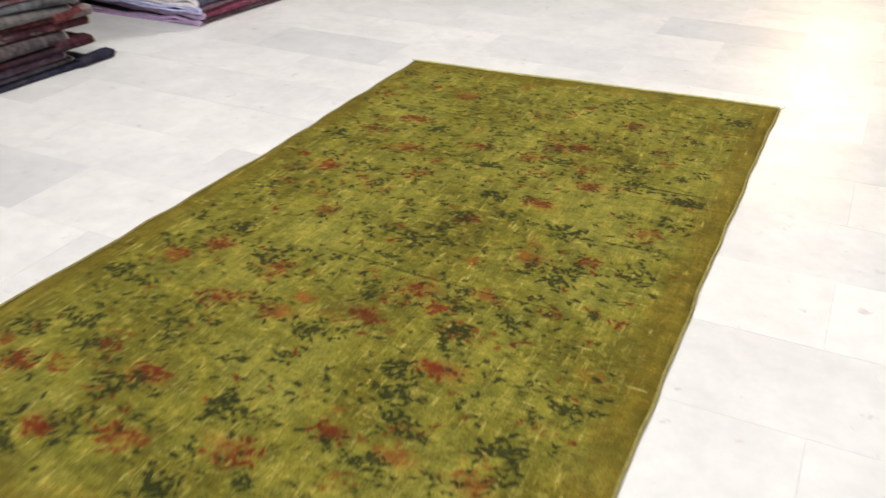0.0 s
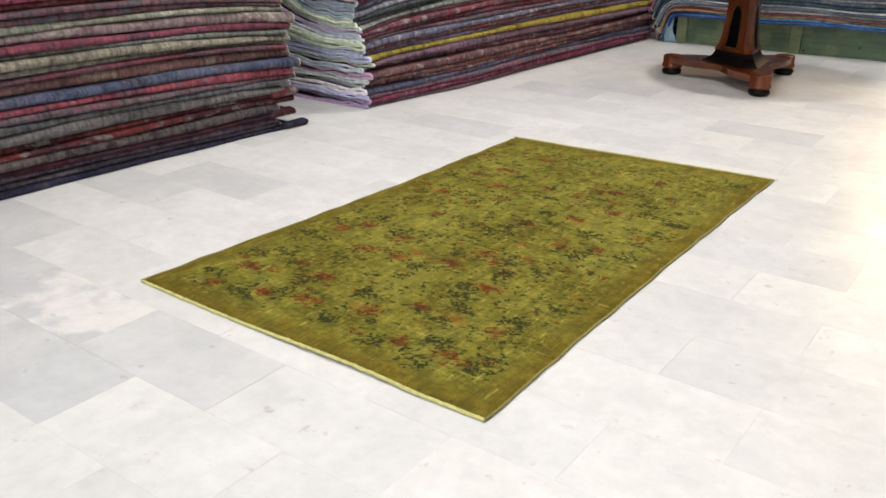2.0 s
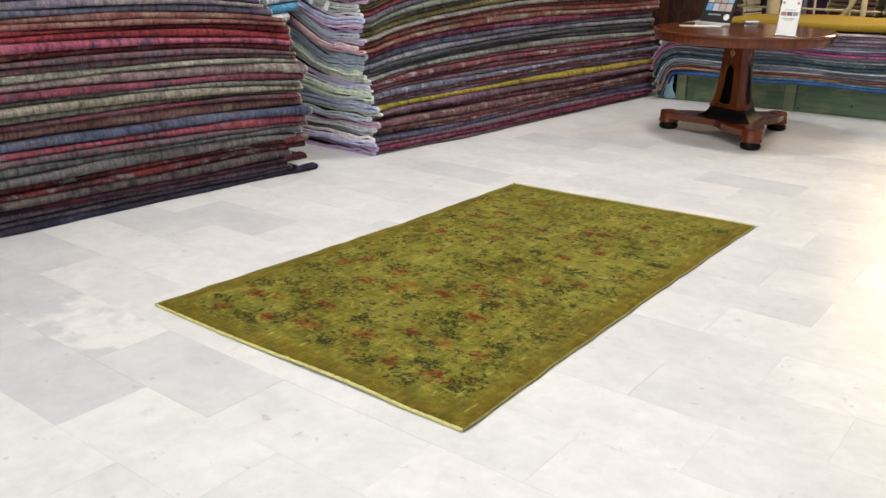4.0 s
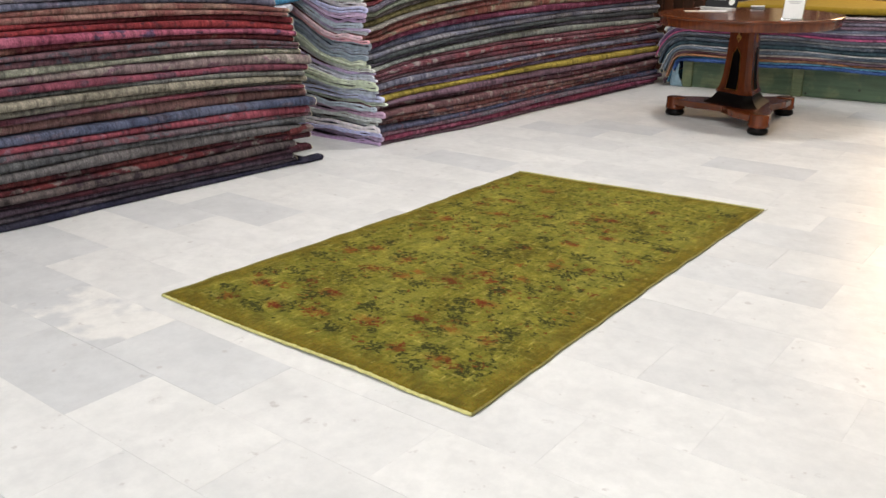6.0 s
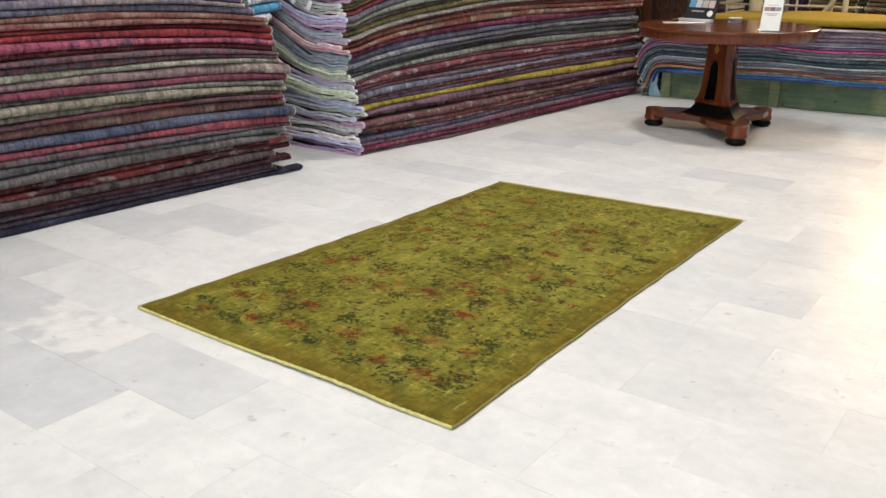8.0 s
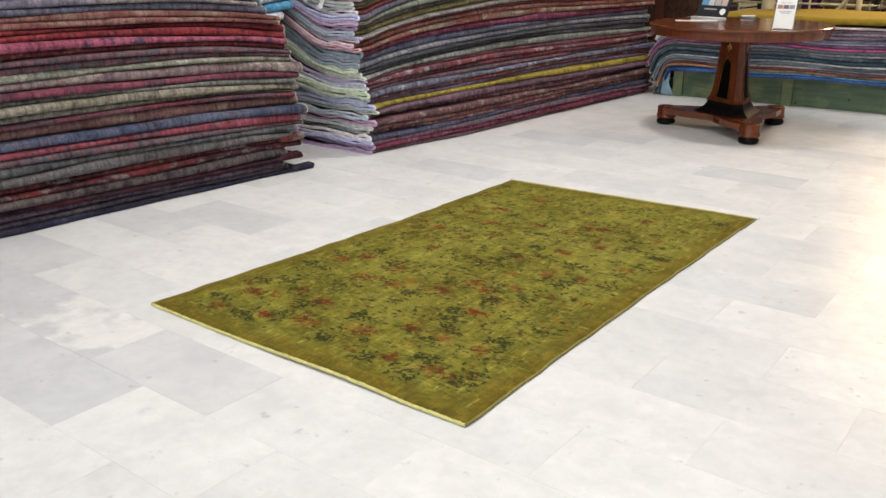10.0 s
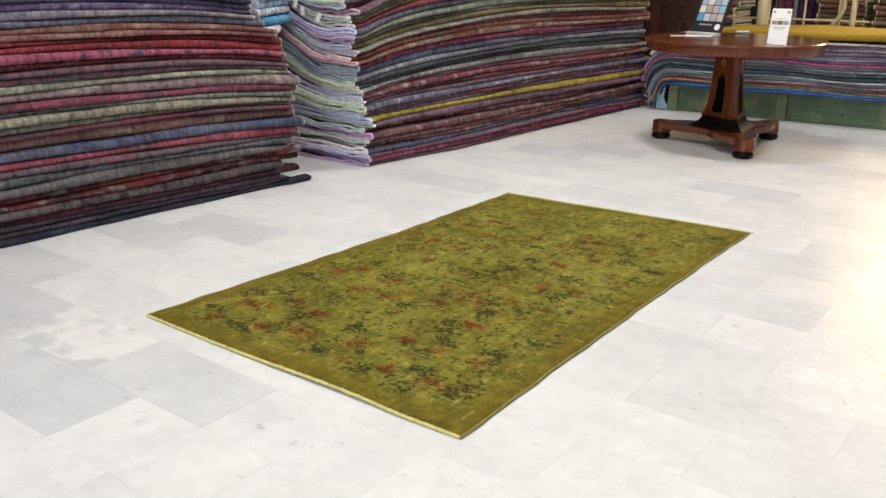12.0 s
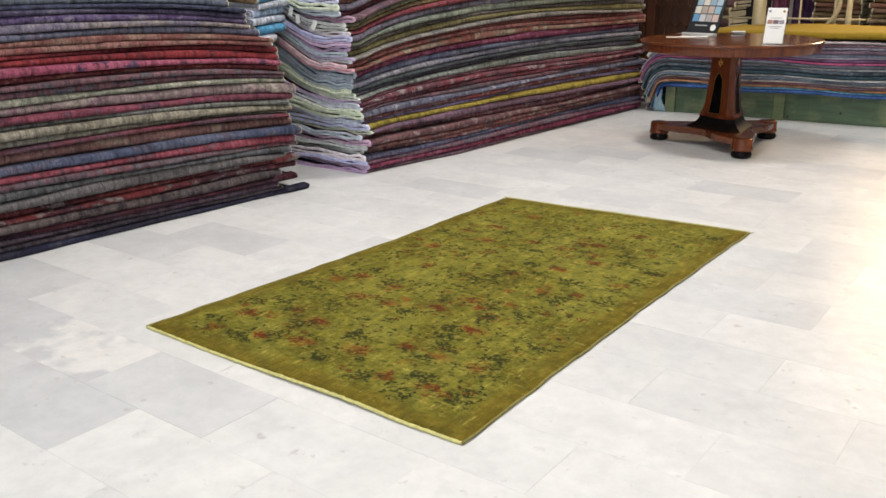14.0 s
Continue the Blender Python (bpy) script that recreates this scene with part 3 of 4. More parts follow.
ENDS_B = ("b08ab4", "b896b8", "a2a0c8", "c4b8bc", "b4b4ae", "aeb0ae", "a8809c", "9aa4b0", "b8c0a8", "a8aac8", "aeb4c4", "b2b6c4", "b9c2a4", "bcc4a8", "b0b0bc", "a6aab8", "b69cc4",
          "bcbcb4", "bcc4a8", "c2c8ac", "7c8a96", "9aa4b4", "8a96a4", "d0909c", "c8a0aa", "b8bac0", "b09cc0", "aab4c2")
M_ENDS_B = [plain("pale_backing_%s" % c, tuple(min(0.8, 1.42 * (0.74 * v + 0.26 * sum(srgb(c)) / 3) * t) for v, t in zip(srgb(c), (0.98, 1.0, 1.03))), 0.95, 0, 0.24, 30, 0.003) for c in ENDS_B]


def heights(spec):
    hs = [0.0]
    for s in spec:
        hs.append(hs[-1] + s[3] / 1000)
    return hs


# pile beside the carpet, its folds facing the aisle
HA = heights(PILE_A)
rngs = np.random.default_rng(11)


def shape_a(u, y, h):
    h += (0.006 * math.sin(h * 24 + y * 1.6) + 0.0035 * math.sin(h * 60 - y * 2.3)) * min(1.0, h / 0.08)
    end = math.exp(-max(1.95 - y, 0) / 0.55)
    bow = 0.02 * math.sin(y * 1.3 + 0.4) * h
    z = h * (1 - 0.11 * end * (1 - 0.4 * float(smooth_step(0, 0.7, u)))) * 0.985 + bow
    x = -1.09 - 0.068 * (1.94 - y) - 0.016 * max(1.2 - y, 0) ** 2 - u - 0.03 * h
    return (x, y, z)


for k, s in enumerate(PILE_A):
    top = HA[k]
    y_end = 1.85 - 0.25 * float(smooth_step(0.8, 1.1, top)) + rngs.uniform(-0.035, 0.03)
    y_end += {0: 0.02, 1: -0.06, 2: -0.10, 3: -0.01, 4: -0.12, 5: -0.01, 6: 0.03, 7: -0.05, 8: -0.03, 32: -0.05, 33: -0.14, 34: 0.06}.get(k, 0)
    folded_carpet(Matrix.Identity(4), shape_a, -1.35 + rngs.uniform(-0.05, 0.05), y_end, rngs.uniform(-0.012, 0.026), 0.85, HA[k] + 0.001, HA[k + 1] - 0.001,
                  pile_of(*s[:3], deep=0.9 if k < 4 else 0.72), M_EDGE[k % 2], "folded vintage wool carpet in a tall pile beside the aisle", "carpets in the long pile by the aisle", 100 + k)



def rolled_corner(k, y_end, radius):
    """The end of a fold rolled up into a short fat curl that sticks out of the pile."""
    carpet = [o for o in bpy.data.objects if o.name.startswith("folded_carpet") and o.parent is None][k]
    bx, _, bz = shape_a(0, y_end, HA[k])
    rings = []
    for t in np.linspace(0, 1, 11):
        r = radius * (0.86 + 0.14 * math.sin(min(t * 1.35, 1) * math.pi / 2)) * (1 if t < 0.92 else 1 - 0.25 * ((t - 0.92) / 0.08) ** 2)
        c = (bx - 0.028 + 0.012 * t, y_end - 0.17 + 0.17 * t, max(bz, 0.0) + r * 0.86)
        rings.append([(c[0] + 1.15 * r * math.cos(a), c[1] + 0.006 * math.sin(3 * a), c[2] + 0.86 * r * math.sin(a)) for a in np.linspace(0, 2 * math.pi, 18, endpoint=False)])
    part("rolled_corner", bm_mesh("rolled_corner", loft(rings), pile_of(*PILE_A[k][:3], deep=0.9 if k < 4 else 0.72), True), carpet, "rolled-up corner of the fold")
    cx, cy, cz = (sum(q[i] for q in rings[-1]) / 18 for i in range(3))
    curl = [(cx + radius * (1.02 - 0.075 * i) * 0.9 * math.cos(0.62 * i), cy + 0.001, cz + radius * (0.82 - 0.06 * i) * 0.9 * math.sin(0.62 * i)) for i in range(13)]
    part("bound_end", bm_mesh("bound_end", tube(curl, 0.0028, 6), M_EDGE[0], True), carpet, "pale bound end curled up")


rolled_corner(0, 1.93, 0.025)
rolled_corner(3, 1.84, 0.026)
rolled_corner(6, 1.865, 0.030)

# farther pile, its pale ends facing the aisle's front
HB = heights(PILE_B)


def shape_b(u, y, h):
    h += (0.007 * math.sin(h * 22 - y * 1.5) + 0.004 * math.sin(h * 58 + y * 2.1)) * min(1.0, h / 0.08)
    near = math.exp(-max(y - 2.4, 0) / 0.62)
    z = h * (1 - 0.20 * near * float(smooth_step(0, 0.7, h))) * (1.0 - 0.03 * float(smooth_step(3.6, 6.2, y)))
    z += near * (0.006 * math.sin(17 * u + 13 * h) + 0.004 * math.sin(37 * u - 19 * h)) * float(smooth_step(0.02, 0.12, h)) * float(smooth_step(0, 0.1, u))
    z += near * 0.27 * float(smooth_step(0.26, 0.9, u)) * float(smooth_step(0.1, 1.0, h))
    x = -1.035 + 0.062 * (y - 2.41) + 0.07 * float(smooth_step(2.4, 3.3, y)) - u - 0.02 * h
    return (x, y, z)


for k, s in enumerate(PILE_B):
    top = HB[k]
    folded_carpet(Matrix.Identity(4), shape_b, 2.43 + rngs.uniform(-0.03, 0.03) - 0.10 * top, 6.03 - 0.1 * top + rngs.uniform(-0.06, 0.05), rngs.uniform(-0.015, 0.035), 0.9,
                  HB[k] + 0.001, HB[k + 1] - 0.001, pile_of(*s[:3], deep=0.72), M_ENDS_B[k % len(M_ENDS_B)],
                  "folded vintage carpet with pale bound ends in a tall pile", "carpets in the farther pile", 200 + k, 44, 1, 0.39, 0.005)

# narrow pile standing between the two, behind the first
PILE_F = [("8aa8bc", "a4bccb", None, 50), ("b4b8b8", "a0a8ac", None, 45), ("2f7f9e", "4a94b4", None, 60), ("94a0a8", "a8b0b4", None, 45)]


def shape_f(u, y, h):
    return (-1.60 - u + 0.05 * h, y, h + 0.03 * math.sin(3 * y) * h)


HF = heights([PILE_F[k % 4] for k in range(24)])
for k in range(24):
    s = PILE_F[k % 4]
    # wool colour lightened to make up for the shade this pile stands in
    folded_carpet(Matrix.Identity(4), shape_f, 1.99 + rngs.uniform(0, 0.04), 2.17 + rngs.uniform(-0.04, 0) + (0.12 if HF[k] > 0.86 else 0.0), rngs.uniform(-0.03, 0.03), 0.6, HF[k] + 0.001, HF[k + 1] - 0.001,
                  pile_of(*s[:3], deep=1.5), M_ENDS_B[(9, 10, 17, 21)[k % 4]], "small teal and grey carpet folded in a narrow pile", "carpets in the narrow teal pile", 600 + k, 12)

M_PAPER_TAG = plain("white_paper_tag", (0.75, 0.76, 0.78), 0.6, 0, 0.05, 30)
for x, z, a in ((-1.50, 1.03, 8), (-1.44, 0.985, -14), (-1.30, 0.95, 25), (-1.56, 1.09, -5)):
    tag = tagged(new("price_tag"), "small white paper tag hanging on a folded carpet's end", "tag", "paper tags on the farther pile")
    tag.matrix_world = pose(x, 2.262, z, 82, a, 0)
    part("tag_card", bm_mesh("tag_card", box(0.035, 0.06, 0.0015, 0.0005), M_PAPER_TAG), tag)

# ---- green display bench with carpets lying on it ----


def painted_wood(name, paint, worn):
    m, n, l, p = mat(name, 0.55)
    v = coords(n, l, (1, 1, 1))
    mp = n.new("ShaderNodeMapping")
    mp.inputs["Scale"].default_value = (3, 30, 40)
    l.new(v, mp.inputs["Vector"])
    grain = noise_node(n, l, mp.outputs[0], 1.0, 5, 0.6)
    patch = noise_node(n, l, v, 4.5, 5, 0.6)
    col = mix(n, l, ramp(n, l, patch, [(0.46, (0, 0, 0)), (0.64, (0.7, 0.7, 0.7))]), paint, worn)
    col = mix(n, l, 1.0, col, ramp(n, l, grain, [(0.3, (0.7, 0.7, 0.7)), (0.7, (1.15, 1.15, 1.15))]), "MULTIPLY")
    l.new(col, p.inputs["Base Color"])
    bump(n, l, p, grain, 0.3, 0.003)
    return m


M_GREEN = painted_wood("green_painted_wood", (0.07, 0.118, 0.066), (0.2, 0.225, 0.11))
M_GREEN_POST = painted_wood("worn_green_wood", (0.13, 0.17, 0.085), (0.26, 0.26, 0.13))
M_KNOT = plain("wood_knot", (0.02, 0.025, 0.015), 0.7)
BENCH = pose(-0.49, 5.935, 0, 0, 0, 4.0)
BENCH_H = 0.235


def display_bench():
    thing = tagged(new("display_bench"), "low green painted wooden bench carrying a pile of carpets", "bench")
    thing.matrix_world = BENCH
    x = 0.0
    for k in range(3):
        part("corner_post" if k == 0 else "post", bm_mesh("post", box(0.09, 0.07, BENCH_H, 0.004, 1, (x + 0.045, 0.035, 0)), M_GREEN_POST), thing, "worn pale green post")
        if k < 2:
            ln = 0.87
            part("plank", bm_mesh("plank", box(ln - 0.004, 0.028, BENCH_H - 0.012, 0.003, 1, (x + 0.09 + ln / 2, 0.036, 0.004)), M_GREEN), thing)
        x += 0.96
    part("end_panel", bm_mesh("end_panel", box(0.03, 0.95, BENCH_H - 0.01, 0.003, 1, (0.02, 0.56, 0)), M_GREEN), thing)
    part("deck", bm_mesh("deck", box(2.4, 1.0, 0.02, 0.002, 1, (1.2, 0.52, BENCH_H - 0.02)), M_GREEN), thing)
    for kx, kz in ((0.62, 0.155), (1.08, 0.03), (1.5, 0.09)):
        part("knot", bm_mesh("knot", lathe([(0.011, 0), (0.010, 0.003)], 12), M_KNOT), thing, "", pose(kx, 0.023, kz, 90, 0, 0))


display_bench()
PILE_C = [("24467c", "2f5288", None, 28), ("3a7a9a", "4a8aa8", None, 14), ("a8703a", "8f6a48", None, 18), ("6a4448", "5a4a52", None, 20), ("b0a898", "9c968c", None, 12), ("5c6c78", "6a7a84", None, 30),
          ("c0c0b8", "a8aaa6", None, 10), ("33474f", "3c555c", None, 34), ("45525c", "3c4850", "5a6468", 30), ("8c8e8a", "787c7e", None, 16), ("4a5058", "565a62", None, 24), ("b04070", "a04a70", None, 18),
          ("5a3a5c", "6a4a6a", None, 26), ("b8b4bc", "a4a2aa", None, 10), ("6a7484", "788290", None, 26), ("5a4c58", "6c5a66", None, 28), ("8a8490", "7a7682", None, 24), ("7a6068", "8c7478", None, 22), ("a39a96", "908a88", None, 20)]
HC = [1.09 * v for v in heights(PILE_C)]


def shape_c(u, y, h):
    """Along the bench y runs to the right; beyond its near end the carpets bend down over the edge."""
    z = BENCH_H + h * (1 + 0.02 * math.sin(y * 3)) + 0.006 * math.sin(y * 6.5 + h * 9)
    if y < 0:
        r = 0.04 + h * 0.8
        a = min(-y / r, 1.25)
        rest = max(-y - 1.25 * r, 0)
        zz = BENCH_H + (0.04 + h) * math.cos(a) - 0.04 - rest * math.sin(1.25)
        return (-(0.04 + h * 0.8) * math.sin(a) - rest * math.cos(1.25), u, max(zz, 0.004 + 0.01 * h))
    return (y, u, z)


for k, s in enumerate(PILE_C):
    fr = -0.045 + rngs.uniform(-0.022, 0.018) + 0.03 * (k / 19)
    over = -(0.30 + rngs.uniform(-0.06, 0.05)) if 0 < k < 14 else -rngs.uniform(0.05, 0.2)
    # wool colour lightened against the table's shadow on the bench
    folded_carpet(BENCH, shape_c, over, 2.35 + rngs.uniform(-0.05, 0.05), fr, 0.95, HC[k] + 0.0015, HC[k + 1] - 0.0015, pile_of(*s[:3], deep=1.35), M_EDGE[1 if k % 3 else 0],
                  "soft folded carpet on the green bench, hanging over its end", "carpets on the green bench", 300 + k, 70, 1, 0.42)
M_PALE_BLUE = plain("pale_blue_wool", (0.24, 0.36, 0.44), 0.95, 0, 0.2, 40, 0.002)


def hanging_corner():
    """The corner of a pale blue carpet hanging down beside the bench's post."""
    thing = tagged(new("carpet_corner"), "pale blue carpet corner hanging beside the bench post", "carpet")
    thing.matrix_world = BENCH
    rings = []
    for t in np.linspace(0, 1, 12):
        w = 0.022 + 0.034 * t + 0.006 * math.sin(t * 9)
        cx, cy = -0.055 - 0.01 * math.sin(t * 4), 0.0 - 0.012 * math.sin(t * 3)
        z = 0.222 - 0.218 * t
        ring = []
        for k in range(16):
            a = 2 * math.pi * k / 16
            ring.append((cx + w * math.cos(a), cy + (0.012 + 0.004 * math.cos(3 * a)) * math.sin(a), z))
        rings.append(ring)
    bm = loft(rings)
    part("wool_face", bm_mesh("wool_face", bm, M_PALE_BLUE, True), thing)


M_MUSTARD = plain("mustard_wool", (0.27, 0.18, 0.010), 0.95, 0, 0.14, 30, 0.002)


def top_shape(u, y, h):
    return (y, u, BENCH_H + HC[-1] + h + 0.008 * math.sin(y * 4 + u * 3) * (0.3 + h * 8))


folded_carpet(BENCH, top_shape, 0.40, 2.3, -0.01, 0.98, 0.012, 0.068, M_MUSTARD, M_EDGE[1], "mustard yellow carpet folded on top of the bench pile", "carpets on the green bench", 340, 50, 1)

hanging_corner()

# ---- pedestal table ----


def veneer(name, c1, c2, along=(2.0, 26, 26), rough=0.22, coat=0.15):
    m, n, l, p = mat(name, rough)
    v = coords(n, l, along)
    g = noise_node(n, l, v, 1.0, 6, 0.65)
    big = noise_node(n, l, coords(n, l, (1, 1, 1)), 5, 3)
    col = ramp(n, l, g, [(0.3, c1), (0.7, c2)])
    col = mix(n, l, 1.0, col, ramp(n, l, big, [(0.3, (0.75, 0.72, 0.7)), (0.7, (1.15, 1.15, 1.15))]), "MULTIPLY")
    l.new(col, p.inputs["Base Color"])
    p.inputs["Specular IOR Level"].default_value = 0.35
    p.inputs["Coat Weight"].default_value = coat
    p.inputs["Coat Roughness"].default_value = 0.12
    bump(n, l, p, g, 0.06, 0.001)
    return m


M_MAHOGANY = veneer("mahogany_veneer", (0.075, 0.018, 0.006), (0.165, 0.042, 0.011), coat=0.3)
M_MAHOGANY_TURNED = veneer("mahogany_crossgrain", (0.07, 0.014, 0.005), (0.19, 0.045, 0.011), (26, 26, 3), coat=0.2)
M_EBONY = plain("ebonised_wood", (0.006, 0.005, 0.005), 0.35, 0, 0.2, 20)
M_EBONY.node_tree.nodes["Principled BSDF"].inputs["Specular IOR Level"].default_value = 0.1
M_BRASS = plain("gilt_inlay", (0.42, 0.22, 0.05), 0.35, 0.6, 0.2, 60)
TABLE = pose(0.502, 4.665, 0, 0, 0, 5.8)
TABLE_H, TABLE_R = 0.773, 0.635


def tri_section(r, cut):
    """A triangle of circumradius r with its corners cut, corners at 60, 180 and 300 degrees."""
    pts = []
    for k in range(3):
        a = radians(60 + 120 * k)
        for s in (-1, 1):
            b = a + s * cut
            pts.append((r * math.cos(b), r * math.sin(b)))
    return pts


def column_radius(z):
    return 0.112 + 0.03 * (1 - (z - 0.2) / 0.5) + 0.055 * math.exp(-(z - 0.20) / 0.05)


def pedestal_table():
    thing = tagged(new("pedestal_table"), "round polished mahogany pedestal table with three bun feet on marble floor", "table")
    thing.matrix_world = TABLE
    prof = [(TABLE_R - 0.05, -0.078), (TABLE_R - 0.022, -0.078), (TABLE_R - 0.018, -0.072), (TABLE_R - 0.012, -0.022), (TABLE_R - 0.012, -0.02)]
    part("apron", bm_mesh("apron", lathe(prof, 96, (0, 0, TABLE_H)), M_MAHOGANY_TURNED, True), thing, "cross-banded mahogany apron")
    prof = [(TABLE_R - 0.02, -0.020), (TABLE_R - 0.003, -0.019), (TABLE_R, -0.012), (TABLE_R - 0.002, -0.004), (TABLE_R - 0.008, 0.0), (TABLE_R - 0.10, 0.0)]
    part("tabletop", bm_mesh("tabletop", lathe(prof, 96, (0, 0, TABLE_H)), M_MAHOGANY), thing, "polished mahogany top")
    zs = [0.215 + 0.485 * (k / 26) ** 1.3 for k in range(27)]
    col = part("column", bm_mesh("column", loft([[(px, py, z) for px, py in tri_section(column_radius(z), 0.17)] for z in zs]), M_MAHOGANY_TURNED), thing, "three-sided waisted column")
    # black panels with gilt outlines let into the three faces
    for k in range(3):
        a = radians(120 + 120 * k)
        for nm, grow, off, m in (("gilt_line", 0.006, 0.0015, M_BRASS), ("black_panel", 0.0, 0.003, M_EBONY)):
            bm = bmesh.new()
            left, right = [], []
            for t in np.linspace(0, 1, 15):
                z = 0.245 - grow + (0.29 + 2 * grow) * t
                w = (0.052 * (1 - 0.45 * t)) * (1 if t < 0.86 else max(0.02, (1 - t) / 0.14)) + grow
                r = column_radius(z) * math.cos(radians(60) - 0.17) + off
                for lst, s in ((left, -1), (right, 1)):
                    lst.append(bm.verts.new((r * math.cos(a) - s * w * math.sin(a), r * math.sin(a) + s * w * math.cos(a), z)))
            for i in range(14):
                bm.faces.new((left[i], right[i], right[i + 1], left[i + 1]))
            bmesh.ops.solidify(bm, geom=bm.faces[:], thickness=0.003)
            part(nm, bm_mesh(nm, bm, m), col, "black inlaid panel" if nm == "black_panel" else "gilt inlay line")
        r = column_radius(0.62) * math.cos(radians(60) - 0.17) + 0.002
        mount = bmesh.new()
        for dx, dz, rx, rz in ((0, 0.018, 0.008, 0.017), (-0.015, 0.004, 0.007, 0.015), (0.015, 0.004, 0.007, 0.015), (0, -0.012, 0.012, 0.006), (0, -0.022, 0.004, 0.009)):
            bmesh.ops.create_uvsphere(mount, u_segments=12, v_segments=6, radius=1.0, matrix=Matrix.Translation((dx, 0, dz)) @ Matrix.Diagonal((rx, 0.003, rz, 1)))
        part("gilt_mount", bm_mesh("gilt_mount", mount, M_BRASS, True), col, "small gilt trefoil mount", pose(r * math.cos(a), r * math.sin(a), 0.605, 0, 0, math.degrees(a) + 90))
    rings = [[(px, py, 0.132 + 0.09 * t) for px, py in tri_section(0.170 + 0.095 * (1 - t) ** 2.2, 0.2)] for t in np.linspace(0, 1, 10)]
    part("plinth", bm_mesh("plinth", loft(rings), M_EBONY), thing, "black moulded plinth")
    # three-armed platform with hollowed sides
    outline = []
    for k in range(3):
        a0 = radians(60 + 120 * k)
        d, s = Vector((math.cos(a0), math.sin(a0))), Vector((-math.sin(a0), math.cos(a0)))
        for t in (-1, -0.6, 0, 0.6, 1):
            outline.append(d * (0.47 + 0.075 * math.cos(t * 1.4)) + s * 0.062 * t)
        a1 = radians(120 + 120 * k)
        for t in np.linspace(-0.75, 0.75, 9):
            b = a1 + t * radians(52)
            outline.append(Vector((math.cos(b), math.sin(b))) * (0.205 + 0.16 * abs(t / 0.75) ** 2))
    bm = loft([[(v.x, v.y, 0.088) for v in outline], [(v.x, v.y, 0.092) for v in outline], [(v.x, v.y, 0.128) for v in outline], [(v.x * 0.992, v.y * 0.992, 0.133) for v in outline]])
    part("platform", bm_mesh("platform", bm, M_MAHOGANY), thing, "three-armed mahogany platform")
    drum = bm_mesh("foot_drum", lathe([(0.066, 0.05), (0.073, 0.054), (0.073, 0.072), (0.068, 0.076), (0.068, 0.134), (0.062, 0.139)], 32), M_MAHOGANY_TURNED, True)
    bun = bm_mesh("bun_foot", lathe([(0.050, 0.0), (0.066, 0.008), (0.072, 0.022), (0.068, 0.038), (0.058, 0.046), (0.064, 0.052)], 32), M_EBONY, True)
    for k in range(3):
        a = radians(60 + 120 * k)
        foot = part("foot", drum, thing, "turned mahogany foot", pose(0.478 * math.cos(a), 0.478 * math.sin(a), 0))
        part("bun", bun, foot, "black bun foot")
    return thing


pedestal_table()

# things on the table
M_BLACK_CARD = plain("black_card", (0.010, 0.011, 0.014), 0.85, 0, 0.15, 30)
M_WHITE_CARD = plain("white_card", (0.80, 0.80, 0.79), 0.5, 0, 0.03, 20)
M_GREY_PRINT = plain("grey_print", (0.35, 0.35, 0.36), 0.6)
SWATCHES = ("5f93bb", "b8bcc2", "a9a4a2", "c2aca6", "cfcac0", "a39a92", "b7a49c", "8db2c6", "96adc0", "d0cac0", "8ea4b8", "a8bccb")


def sample_board(m):
    thing = tagged(new("sample_board"), "black board of coloured yarn samples standing on the table", "sample board")
    thing.matrix_world = m
    lean = pose(0, 0, 0.002, -24, 0, 0)
    back = part("board", bm_mesh("board", box(0.27, 0.012, 0.42, 0.002), M_BLACK_CARD), thing, "black card board", lean)
    for r in range(5):
        for c in range(4):
            k = (r * 4 + c) % len(SWATCHES)
            part("swatch", bm_mesh("swatch", box(0.052, 0.005, 0.058, 0.002), plain("swatch_%s_%d" % (SWATCHES[k], r), srgb(SWATCHES[k]), 0.9, 0, 0.15, 70)), back, "", pose(-0.0855 + 0.057 * c, -0.0075, 0.115 + 0.064 * (r - 0.15)))
    part("caption_bar", bm_mesh("caption_bar", box(0.11, 0.002, 0.010), M_GREY_PRINT), back, "grey printed line", pose(-0.02, -0.0075, 0.072))
    part("badge", bm_mesh("badge", lathe([(0.024, 0), (0.024, 0.002)], 24), M_WHITE_CARD), back, "round white badge", pose(0.09, -0.006, 0.062, 90))
    part("ledge", bm_mesh("ledge", box(0.28, 0.05, 0.022, 0.003, 1, (0, -0.02, 0)), plain("clear_ledge", (0.55, 0.55, 0.54), 0.25)), thing, "pale ledge of the stand")
    return thing


sample_board(pose(0.205, 4.86, TABLE_H, 0, 0, -14))


